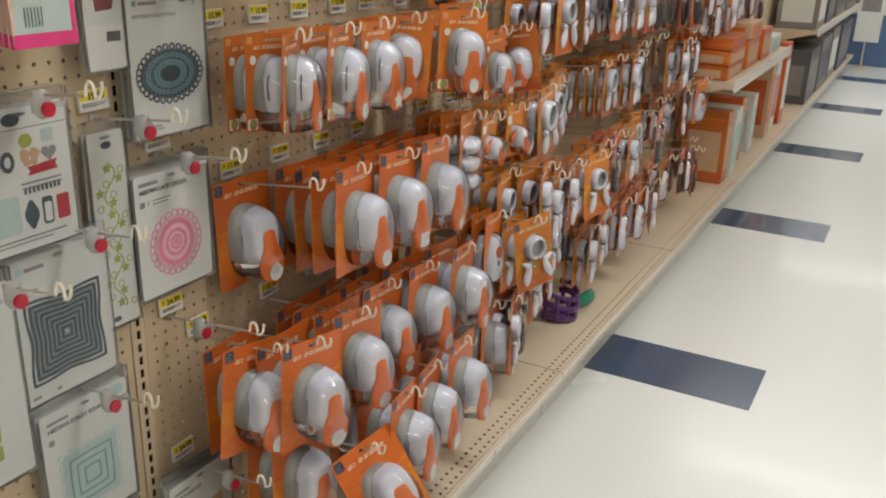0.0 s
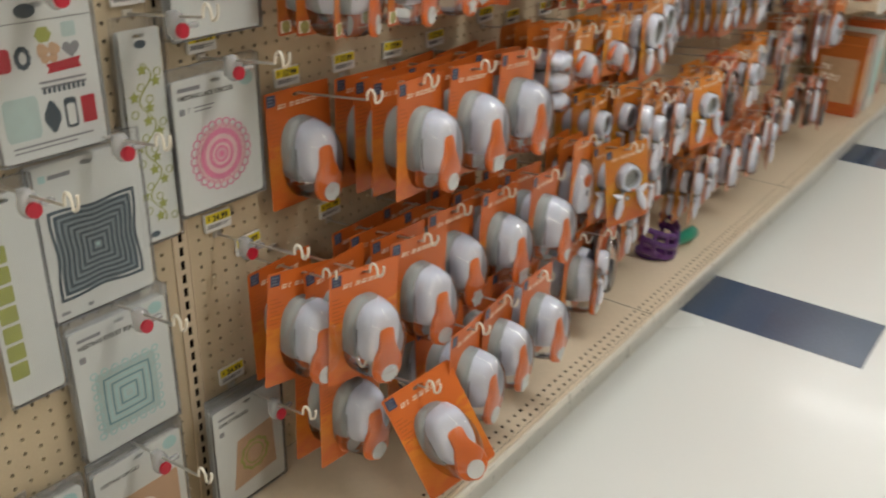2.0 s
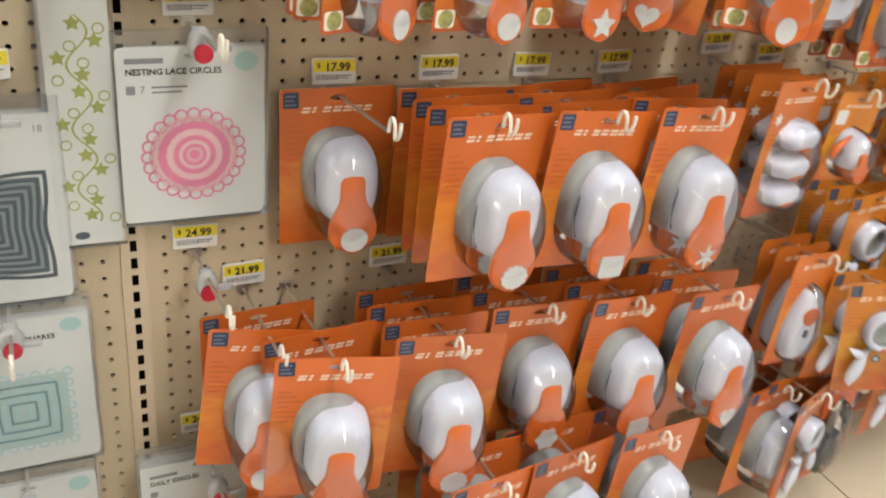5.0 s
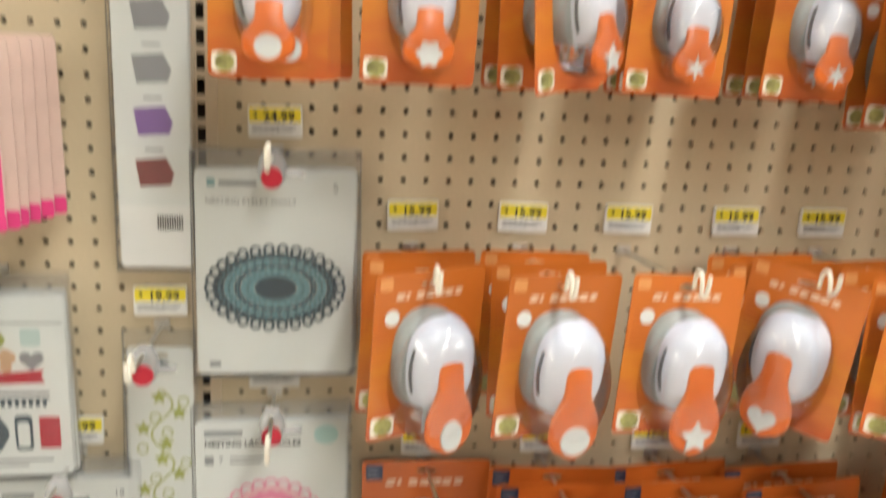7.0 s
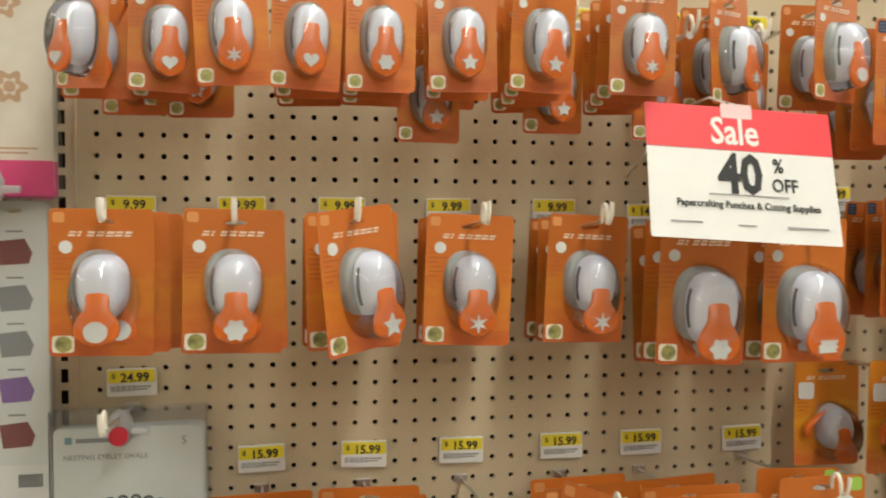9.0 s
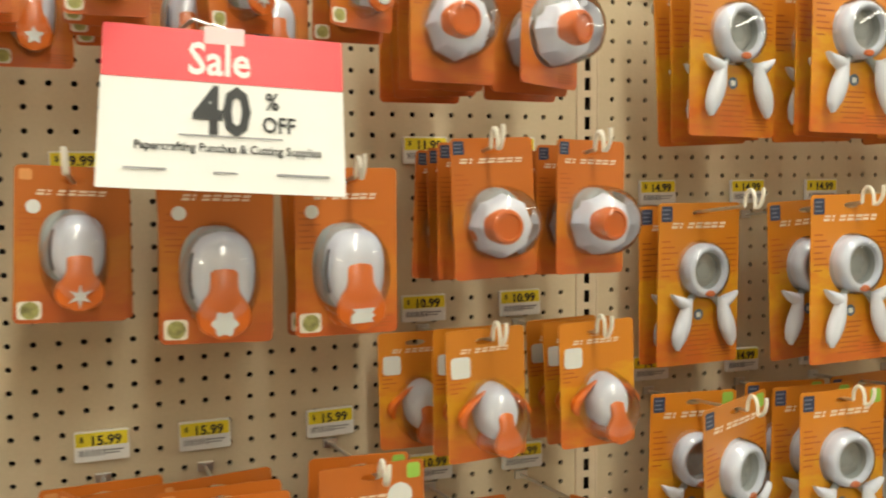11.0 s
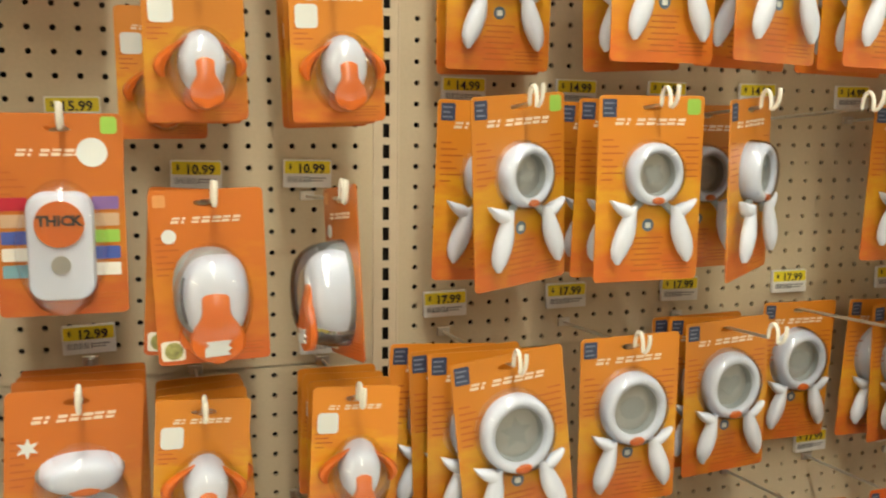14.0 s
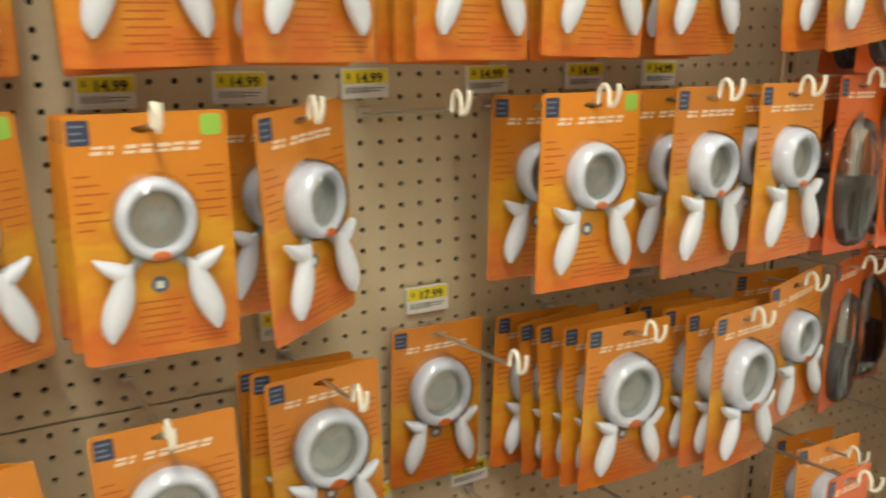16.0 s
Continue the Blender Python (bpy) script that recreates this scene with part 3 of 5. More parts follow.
# body centre, half width, half height, lever top, lever end, lever half width, window height, window size (shares of the card)
FORM = {"small": (0.57, 0.265, 0.255, 0.46, 0.90, 0.215, 0.79, 0.110), "medium": (0.525, 0.248, 0.222, 0.53, 0.895, 0.215, 0.805, 0.110),
        "tall": (0.60, 0.295, 0.245, 0.53, 0.935, 0.235, 0.85, 0.115),
        "large": (0.53, 0.30, 0.290, 0.435, 1.01, 0.220, 0.895, 0.128), "extra": (0.540, 0.272, 0.268, 0.430, 0.940, 0.215, 0.845, 0.120)}


def window_of(size, kind):
    w, h, d = SIZES[size]
    wz, wr = FORM[size][6:]
    return emblem_mesh(kind, 0.03 * w, 0.013 - wz * h, wr * w, -d * 1.225, WINPAPER)


def lever_punch(size, material):
    """Lever craft punch: grey base, white dome, orange lever with a die window, under a clear blister."""
    w, h, d = SIZES[size]
    bc, bx, bz, lt, le, lw, wz, wr = FORM[size]
    words = {"small": "small", "medium": "medium", "large": "large", "tall": "tall", "extra": "extra-large"}[size]
    root = thing("punch_pack", words + " white and orange lever punch in orange blister card", "craft punch", "lever punch packs")
    top = card_parts(root, w, h, material, badge=size == "extra", photo=size != "extra", icon="oval" if size != "extra" else "", logo_z={"extra": 0.13, "large": 0.138}.get(size, 0.17))
    cz = top - bc * h
    part("base", dome(-0.025 * w, cz + 0.018 * h, bx * (1.0 if size == "large" else 1.06) * w, bz * 1.05 * h, d * 0.42, -0.0006, 0.22, 28, 4, sq=0.8), GREY, root, "grey plastic base", True)
    big = size == "extra"
    body = part("body", dome(0.03 * w, cz, bx * w, bz * h, d * 0.9, -0.0006 - d * 0.1, 0.27 if big else 0.42, 36, 11 if big else 9, -0.03 if big else -0.05, sq=0.74 if big else 0.78), WHITE, root, "white domed plastic body", True)
    sx = (0.03 - bx * 0.97) * w
    run, deep = (0.050, 0.45) if big else (0.032, 0.60)
    part("side_slot", tube([(sx + (0.06 if big else 0.03) * w * abs(i - 4) ** 2 / 16, -d * deep, cz + (i - 4) * run * h) for i in range(9)], 0.0016, 6), DGREY, body, "dark slot in the side")
    part("lever", lever(0.03 * w, top - lt * h, top - le * h, lw * w, d), ORANGE, root, "orange plastic thumb lever", True)
    part("die_window", window_of(size, "oval"), WINPAPER, root, "pale cut-out shape on the lever")
    zc, zr = (bc - bz * 1.12 + le + 0.02) / 2, (le + 0.02 - bc + bz * 1.12) / 2
    part("blister", dome(0.015 * w, top - min(zc, 0.62) * h, bx * 1.2 * w, zr * h, d * 1.36, -0.0007, 0.40, 32, 8), CLEARL, root, "clear glossy plastic blister", True)
    return root


def handle_bm(w, h, top, side):
    """One leaf-shaped grip, with a pointed wing at its shoulder."""
    pts = [(0.200, 0.585, .032), (0.218, 0.610, .052), (0.236, 0.645, .064), (0.256, 0.695, .086), (0.276, 0.745, .098), (0.296, 0.795, .092), (0.314, 0.845, .066), (0.328, 0.890, .014)]
    rings = []
    for x, z, r in pts:
        rings.append([(side * (x * w + r * w * math.cos(a) * 1.05), -0.012 - (0.004 + 0.07 * r) * math.sin(a) * (1.0 if math.sin(a) > 0 else 0.5), top - z * h - r * w * 0.30 * math.cos(a))
                      for a in (2 * math.pi * k / 14 for k in range(14))])
    bm = loft(rings)
    wing = [(0.195, 0.618, .030), (0.235, 0.612, .060), (0.285, 0.603, .062), (0.335, 0.588, .048), (0.378, 0.568, .030), (0.402, 0.552, .009)]
    rings = []
    for x, z, r in wing:
        rings.append([(side * x * w, -0.012 - (0.003 + 0.09 * r) * math.sin(a), top - z * h + r * w * math.cos(a)) for a in (2 * math.pi * k / 12 for k in range(12))])
    return loft(rings, bm)


def die_outline(kind, cz, r):
    if kind == "butterfly":
        return [(r * math.cos(a) * (0.55 + 0.45 * abs(math.cos(2 * a + 0.9))), cz + r * math.sin(a) * (0.5 + 0.5 * abs(math.sin(2 * a)))) for a in (2 * math.pi * k / 40 for k in range(40))]
    if kind == "hexagon":
        return oval(0, cz, r * 0.95, r * 0.95, 6)
    if kind == "round":
        return oval(0, cz, r, r, 26)
    return emblem_outline(kind, 0.0, cz, r)


DIES = {}


def squeeze_punch(material, green, r=0.250, die="hexagon"):
    w, h = 0.128, 0.205
    root = thing("squeeze_punch_pack", "white squeeze punch with grey die ring on orange card", "craft punch", "squeeze punch packs")
    top = card_parts(root, w, h, material, True, green, False, "", 0.138, 0.68, True)
    cz = top - 0.412 * h
    R = r * w
    rings = []
    for rr, y in ((R * 0.95, 0.0), (R * 1.0, -0.005), (R * 1.0, -0.012), (R * 0.965, -0.0175), (R * 0.90, -0.0210), (R * 0.83, -0.0222), (R * 0.76, -0.0218), (R * 0.71, -0.0200), (R * 0.685, -0.0165), (R * 0.67, -0.005)):
        rings.append([(rr * math.cos(a), y - 0.0006, cz + rr * 1.06 * math.sin(a)) for a in (2 * math.pi * k / 40 for k in range(40))])
    ring = part("ring", loft(rings, None, False), WHITE, root, "white plastic punch ring", True)
    liner = [[(rr * R * math.cos(a), y, cz + rr * R * 1.06 * math.sin(a)) for a in (2 * math.pi * k / 32 for k in range(32))] for rr, y in ((0.682, -0.0170), (0.655, -0.0172), (0.625, -0.0080))]
    part("liner", loft(liner, None, False), GREY, ring, "grey bevelled inner liner", True)
    part("die_plate", plate(oval(0, cz, R * 0.68, R * 0.72, 28), -0.004, -0.0085), STEEL, ring, "grey metal die plate")
    part("die_shape", die_mesh(die, cz, R * 0.40), GREY, ring, "cut-out die shape")
    part("button", dome(0, cz - R * 0.885, R * 0.25, R * 0.125, 0.0030, -0.0216, 0.3, 18, 3), ORANGE, ring, "small orange release button", True)
    for s in (-1, 1):
        part("handle", handle_bm(w, h, top, s), WHITE, root, "white leaf-shaped grip", True)
    bm = bmesh.new()
    for s in (-1, 1):
        tube([(s * 0.10 * w, -0.006, cz - R * 0.96), (s * 0.17 * w, -0.008, top - 0.60 * h), (s * 0.235 * w, -0.007, top - 0.645 * h)], 0.0042, 8, bm)
    part("spring_joint", bm, GREY, root, "grey pivot under the ring", True)
    part("size_mark", plate(oval(0.0, top - 0.692 * h, 0.056 * w, 0.056 * w, 18), -0.0006, -0.0011), SLATEB, root, "small round printed mark")
    part("size_sample", plate(rrect(-0.026 * w, top - 0.708 * h, 0.026 * w, top - 0.678 * h, 0.001, 3), -0.0011, -0.0014), PAPER, root)
    part("blister", dome(0, cz, R * 1.10, R * 1.17, 0.026, -0.0007, 0.2, 32, 5), CLEARL, root, "clear glossy plastic blister", True)
    return root


def die_mesh(kind, cz, r):
    key = (kind, round(r, 4))
    if key not in DIES:
        DIES[key] = mesh("die_shape", plate(die_outline(kind, cz, r), -0.0085, -0.0092), GREY)
    return DIES[key]


def knob_punch():
    w, h = 0.092, 0.142
    root = thing("knob_punch_pack", "white punch with round orange knob on orange card", "craft punch", "knob punch packs")
    top = card_parts(root, w, h, CARD, True, False, False, "", 0.16, 0.78)
    cz = top - 0.60 * h
    part("base", dome(0, cz + 0.05 * h, 0.29 * w, 0.20 * h, 0.02, -0.0006, 0.3, 24, 4), GREY, root, "grey rounded base", True)
    part("body", dome(0, cz - 0.02 * h, 0.34 * w, 0.235 * h, 0.036, -0.004, 0.35, 8, 6), WHITE, root, "white faceted body", True)
    kn = [[(-0.10 * w + rr * math.cos(a), y, cz - 0.02 * h + rr * math.sin(a)) for a in (2 * math.pi * k / 24 for k in range(24))]
          for rr, y in ((0.19 * w, -0.03), (0.19 * w, -0.046), (0.175 * w, -0.050), (0.14 * w, -0.051), (0.13 * w, -0.049))]
    part("knob", loft(kn), ORANGE, root, "round orange push knob", True)
    part("blister", dome(0, cz, 0.375 * w, 0.265 * h, 0.056, -0.0007, 0.35, 28, 7), CLEARL, root, "clear glossy plastic blister", True)
    return root


def corner_punch():
    w, h = 0.090, 0.138
    root = thing("corner_punch_pack", "white corner punch with orange winged lever on card", "craft punch", "corner punch packs")
    top = card_parts(root, w, h, CARDY, False, False, False, "square", 0.16, 0.62)
    cz = top - 0.64 * h
    for s in (-1, 1):
        rings = []
        for i in range(8):
            u = i / 7
            x = 0.10 + 0.30 * math.sin(u * 2.0)
            z = cz + 0.19 * h - 0.26 * h * u
            rr = 0.05 * w * (0.5 + math.sin(u * 3.0))
            rings.append([(0.03 * w + s * (x * w + rr * math.cos(a)), -0.012 - rr * math.sin(a), z) for a in (2 * math.pi * k / 8 for k in range(8))])
        part("paper_guide", loft(rings), ORANGE, root, "orange curved paper guide", True)
    part("body", dome(0.05 * w, cz + 0.02 * h, 0.235 * w, 0.215 * h, 0.034, -0.0006, 0.4, 26, 7), WHITE, root, "white domed body", True)
    part("lever", lever(0.05 * w, cz + 0.05 * h, top - 0.91 * h, 0.17 * w, 0.036), ORANGE, root, "orange plastic thumb lever", True)
    part("blister", dome(0.04 * w, cz - 0.02 * h, 0.35 * w, 0.28 * h, 0.046, -0.0007, 0.35, 28, 6), CLEARL, root, "clear glossy plastic blister", True)
    return root


def cutter_pack():
    """White tape-runner shaped cutter with an orange disc, on a card with colour swatches."""
    w, h = 0.110, 0.184
    root = thing("cutter_pack", "white cutter with orange disc on card of colour swatches", "paper cutter", "cutter packs")
    top = card_parts(root, w, h, CARD, False, True, False, "", 0.19, 0.62)
    part("white_seal", plate(oval(0.26 * w, top - 0.19 * h, 0.12 * w, 0.12 * w, 20), -0.0006, -0.0012), PAPER, root, "white round seal")
    for i, (m, s) in enumerate(((RED, -1), (KRAFT, -1), (BLUEP, -1), (CREAM, -1), (TEAL, -1), (PURP2, 1), (KRAFT, 1), (GREEN, 1), (BLUEP, 1), (CREAM, 1))):
        z = top - (0.44 + 0.083 * (i % 5)) * h
        x0 = 0.24 * w * s if s > 0 else -0.46 * w
        part("swatch", plate(rrect(x0, z - 0.032 * h, x0 + 0.21 * w, z + 0.032 * h, 0.001, 2), -0.0006, -0.0012), m, root)
    cz = top - 0.66 * h
    part("body", loft([rr3 for rr3 in ([(x, y, z) for x, z in rrect(-0.255 * w + i0, cz - 0.25 * h + i0, 0.255 * w - i0, cz + 0.28 * h - i0, 0.14 * w - i0, 6)]
                                       for i0, y in ((0, -0.0006), (0, -0.014), (0.0015, -0.018), (0.006, -0.020)))]), WHITE, root, "white rounded plastic body", True)
    disc = part("disc", plate(oval(0, cz + 0.13 * h, 0.19 * w, 0.19 * w, 26), -0.019, -0.0235), ORANGE, root, "orange round label")
    tw = part("lettering", text_mesh("THICK", 0.0125, INK, bold=0.0006), INK, disc, "black printed word")
    tw.location = (0, -0.0240, cz + 0.145 * h)
    part("dial", plate(oval(0, cz - 0.07 * h, 0.075 * w, 0.075 * w, 18), -0.019, -0.0225), STEEL, root)
    part("blister", dome(0, cz, 0.36 * w, 0.34 * h, 0.027, -0.0007, 0.16, 30, 5), CLEARL, root, "clear glossy plastic blister", True)
    return root


def border_punch():
    """Card with three small white punches lying one over the other, each with an orange tongue."""
    w, h = 0.122, 0.20
    root = thing("trio_punch_pack", "three small white punches stacked on orange card", "craft punch", "trio punch packs")
    top = card_parts(root, w, h, CARD, False, False, False, "snow", 0.14, 0.62)
    for i in range(3):
        z = top - (0.40 + 0.21 * i) * h
        punch = part("punch", dome(0.04 * w, z, 0.31 * w, 0.092 * h, 0.030, -0.0006, 0.42, 26, 7, sq=0.85), WHITE, root, "small white domed punch", True)
        part("band", dome(0.04 * w, z - 0.01 * h, 0.33 * w, 0.10 * h, 0.010, -0.0006, 0.25, 26, 3), GREY, punch, "grey base rim", True)
        part("tongue", dome(0.04 * w, z - 0.055 * h, 0.15 * w, 0.036 * h, 0.030, -0.0006, 0.3, 20, 4), ORANGE, punch, "short orange tongue", True)
    part("blister", dome(0.04 * w, top - 0.61 * h, 0.38 * w, 0.345 * h, 0.036, -0.0007, 0.18, 28, 5), CLEARL, root, "clear glossy plastic blister", True)
    return root


def trimmer_pack(material=None):
    """White teardrop trimmer with an orange sliding disc."""
    w, h = 0.105, 0.20
    root = thing("trimmer_pack", "white teardrop trimmer with orange disc on orange card", "paper trimmer", "trimmer packs")
    top = card_parts(root, w, h, CARD, False, False, False, "", 0.11, 0.6)
    cz = top - 0.62 * h
    part("body", dome(0, cz - 0.02 * h, 0.27 * w, 0.31 * h, 0.019, -0.0006, 0.25, 26, 5, 0.42), WHITE, root, "white teardrop plastic body", True)
    part("disc", plate(oval(0, cz + 0.10 * h, 0.15 * w, 0.15 * w, 22), -0.017, -0.022), ORANGE, root, "orange sliding disc")
    part("mark", plate(rrect(-0.04 * w, cz - 0.09 * h, 0.04 * w, cz - 0.02 * h, 0.001, 2), -0.017, -0.0215), DGREY, root)
    part("blister", dome(0, cz, 0.36 * w, 0.36 * h, 0.025, -0.0007, 0.2, 26, 5, 0.3), CLEARL, root, "clear glossy plastic blister", True)
    return root


def scissor_pack():
    """Dark-handled craft scissors on an orange card."""
    w, h = 0.095, 0.22
    root = thing("scissor_pack", "dark handled craft scissors on orange card", "scissors", "scissor packs")
    top = card_parts(root, w, h, CARDR, True, False, False, "", 0.11, 0.6)
    part("blades", plate([(-0.05 * w, top - 0.56 * h), (0.0, top - 0.20 * h), (0.05 * w, top - 0.56 * h)], -0.001, -0.005), STEEL, root, "steel scissor blades")
    for s in (-1, 1):
        bm = plate(oval(s * 0.17 * w, top - 0.74 * h, 0.15 * w, 0.19 * h, 22), -0.001, -0.014, [oval(s * 0.17 * w, top - 0.75 * h, 0.085 * w, 0.12 * h, 18)])
        part("grip", bm, BLACKP, root, "black plastic finger loop")
    part("blister", dome(0, top - 0.60 * h, 0.42 * w, 0.37 * h, 0.02, -0.0007, 0.16, 26, 4), CLEARL, root, "clear glossy plastic blister", True)
    return root


MAKERS = {
    "S": lambda: lever_punch("small", CARD), "M": lambda: lever_punch("medium", CARD), "L": lambda: lever_punch("large", CARD),
    "X": lambda: lever_punch("extra", CARDO), "T": lambda: lever_punch("tall", CARD), "q": lambda: squeeze_punch(CARDY, False), "Q": lambda: squeeze_punch(CARDY, True),
    "K": knob_punch, "C": corner_punch, "P": cutter_pack, "B": border_punch, "W": trimmer_pack, "Z": scissor_pack,
    "G": lambda: squeeze_punch(CARDY, False, 0.318, "round"),
    "r": lambda: squeeze_punch(CARD, False, 0.230, "flower"),
}


def hang(kind, x, z, y, yaw=0.0, roll=0.0, emblem="", tip=0.0):
    """Hangs a pack by its slot: x along the wall, z of the slot, y in front of the board."""
    m = pose(x, y, z, random.uniform(-1.5, 1.0) + tip, roll + random.uniform(-0.8, 0.8), yaw + random.uniform(-2.5, 2.5))
    if kind not in STOCK:
        ob = STOCK[kind] = MAKERS[kind]()
        ob.matrix_basis = m
    else:
        ob = copy_thing(STOCK[kind], m)
    if kind in "qQrG":
        pick = random.choice(("hexagon", "butterfly", "round", "heart", "flower", "star", "scallop"))
        R = {"r": 0.230, "G": 0.318}.get(kind, 0.250) * 0.128
        for c in ob.children:
            for g in c.children:
                if g.name.startswith("die_shape"):
                    g.data = die_mesh(pick, 0.013 - 0.412 * 0.205, R * 0.40)
    if emblem and kind in "SMLXT":
        size = {"S": "small", "M": "medium", "L": "large", "T": "tall", "X": "extra"}[kind]
        for c in ob.children:
            if c.name.startswith("die_window"):
                c.data = window_of(size, emblem)
    return ob


def peg(kind, x, zt, front, n=1, step=0.03, yaw=0.0, roll=0.0, emblem="", price="", hook=None, drift=0.0):
    """A hook with its tag and a queue of n packs; zt is the tag's height, front the nearest pack's distance."""
    zw = zt - 0.028 - {"L": 0.0115, "q": 0.006, "Q": 0.006, "G": 0.011}.get(kind, 0.0)
    length = hook or max(0.19, front + 0.012)
    peg_hook(x, zw, length)
    if price:
        price_tag(x, zt, price)
    for k in range(n):
        d = front - k * step
        if d < 0.02:
            break
        last = k == 0
        hang(kind, x + drift * k, zw + 0.10 * d - 0.0015, -d, yaw if last else random.uniform(-4, 4), roll if last else random.uniform(-3, 3), emblem)


# ---- first bay: lever punches ----
def row(zt, price, items):
    for kind, x, front, n, step, yaw, roll, emblem in items:
        peg(kind, x, zt, front, n, step, yaw, roll, emblem, price)


row(1.768, "4.99", (("S", 0.062, 0.17, 2, 0.05, -38, 3, "heart"), ("S", 0.138, 0.16, 3, 0.04, 10, 1, "heart"), ("S", 0.202, 0.20, 1, 0.04, 0, -2, "snow"),
                    ("S", 0.280, 0.19, 3, 0.04, 4, 2, "heart"), ("S", 0.354, 0.19, 3, 0.035, 2, 0, "flower")))
row(1.770, "4.99", (("S", 0.438, 0.19, 3, 0.04, -3, -1, "star"), ("S", 0.525, 0.20, 4, 0.035, 4, 2, "star"), ("S", 0.635, 0.20, 4, 0.035, -5, 1, "snow"),
                    ("S", 0.748, 0.17, 3, 0.045, 30, -2, "snow"), ("S", 0.862, 0.20, 2, 0.05, 18, 1, "oval")))
row(1.525, "9.99", (("M", 0.206, 0.19, 2, 0.03, 2, 1, "flower"), ("M", 0.326, 0.212, 3, 0.05, 38, -5, "star"),
                    ("M", 0.460, 0.14, 3, 0.03, 3, 2, "snow"), ("M", 0.598, 0.14, 3, 0.035, 8, 2, "snow")))
peg("M", 0.078, 1.525, 0.185, 3, 0.035, 0, 0, "oval", "9.99", None, 0.010)
row(1.520, "14.99", (("T", 0.726, 0.17, 3, 0.045, 0, 1, "flower"), ("T", 0.851, 0.17, 3, 0.04, 0, 0, "ribbon")))
row(1.742, "11.99", (("K", 0.955, 0.20, 4, 0.035, 5, 0, ""), ("K", 1.065, 0.20, 3, 0.04, 25, 2, "")))
row(1.545, "11.99", (("K", 0.992, 0.21, 4, 0.035, 2, -2, ""), ("K", 1.112, 0.20, 3, 0.04, 12, 2, "")))
row(1.351, "10.99", (("C", 0.988, 0.20, 2, 0.035, 2, -1, ""), ("C", 1.119, 0.20, 3, 0.04, -3, -2, "")))
hang("C", 0.960, 1.318, -0.055, -4)
row(1.150, "10.99", (("T", 0.995, 0.20, 3, 0.04, -4, -2, "ribbon"), ("T", 1.122, 0.20, 1, 0.04, -82, -8, "ribbon")))
row(0.945, "10.99", (("C", 0.987, 0.20, 4, 0.035, 2, 4, ""), ("C", 1.139, 0.20, 4, 0.035, 0, 3, "")))
row(1.220, "15.99", (("L", 0.228, 0.180, 3, 0.05, 22, 1, "tall"), ("L", 0.354, 0.195, 3, 0.06, 12, 2, "oval"), ("L", 0.479, 0.190, 1, 0.05, 4, 3, "star"),
                     ("L", 0.612, 0.175, 3, 0.05, -52, 4, "heart"), ("L", 0.722, 0.255, 4, 0.05, -27, 2, "tall")))
row(1.220, "15.99", (("P", 0.868, 0.19, 2, 0.05, 2, 0, ""),))
row(0.941, "17.99", (("X", 0.2550, 0.030, 1, 0.05, 0, 0, "oval"), ("X", 0.402, 0.192, 4, 0.045, 4, 3, "scallop"), ("X", 0.545, 0.203, 4, 0.05, 2, 4, "box"),
                     ("X", 0.686, 0.215, 4, 0.05, 4, 5, "snow")))
row(0.965, "12.99", (("B", 0.872, 0.195, 4, 0.035, 12, 4, ""),))
row(0.660, "21.99", (("X", 0.140, 0.145, 2, 0.06, -6, 6, "oval"), ("X", 0.352, 0.230, 4, 0.05, -6, 4, "scallop"), ("X", 0.508, 0.190, 3, 0.06, 0, 2, "flower"),
                     ("X", 0.650, 0.212, 3, 0.06, 4, 4, "box"), ("X", 0.796, 0.236, 3, 0.06, 8, 6, "heart")))
peg("X", 0.200, 0.656, 0.230, 2, 0.07, -8, 3, "scallop")
row(0.475, "", (("X", 0.190, 0.20, 2, 0.06, -6, 0, "oval"), ("X", 0.400, 0.315, 3, 0.07, 10, 4, "oval"),
                ("X", 0.530, 0.300, 2, 0.07, 8, 4, "box"), ("X", 0.680, 0.300, 3, 0.07, 8, 4, "heart")))
peg_hook(0.262, 0.386, 0.32)
hang("X", 0.262, 0.414, -0.300, -20, -16, "oval", -24)
row(0.430, "", (("X", 1.000, 0.220, 2, 0.07, 10, 4, "box"),))
row(0.690, "", (("W", 0.985, 0.225, 3, 0.035, 4, 2, ""), ))
row(0.660, "", (("q", 1.082, 0.29, 2, 0.05, -26, -8, ""),))
row(0.440, "", (("r", 1.035, 0.27, 2, 0.05, 20, 0, ""), ("Z", 1.130, 0.25, 2, 0.04, 10, 0, "")))

# ---- second bay: squeeze punches ----
row(1.768, "14.99", (("q", 1.325, 0.16, 3, 0.035, 4, 0, ""), ("q", 1.470, 0.20, 3, 0.035, 0, 1, ""), ("Q", 1.610, 0.20, 3, 0.035, 6, 0, ""),
                     ("q", 1.765, 0.20, 3, 0.035, 2, 0, ""), ("q", 1.905, 0.20, 3, 0.035, 5, 2, ""), ("q", 2.050, 0.20, 2, 0.035, 4, 0, "")))
row(1.490, "14.99", (("q", 1.325, 0.10, 2, 0.04, 2, 1, ""), ("q", 1.474, 0.196, 2, 0.075, 0, 0, ""), ("q", 1.605, 0.215, 2, 0.05, 14, 1, ""),
                     ("q", 1.770, 0.20, 3, 0.035, 6, 1, ""), ("q", 1.910, 0.205, 3, 0.035, 4, 1, ""), ("q", 2.050, 0.20, 3, 0.035, 4, 0, "")))
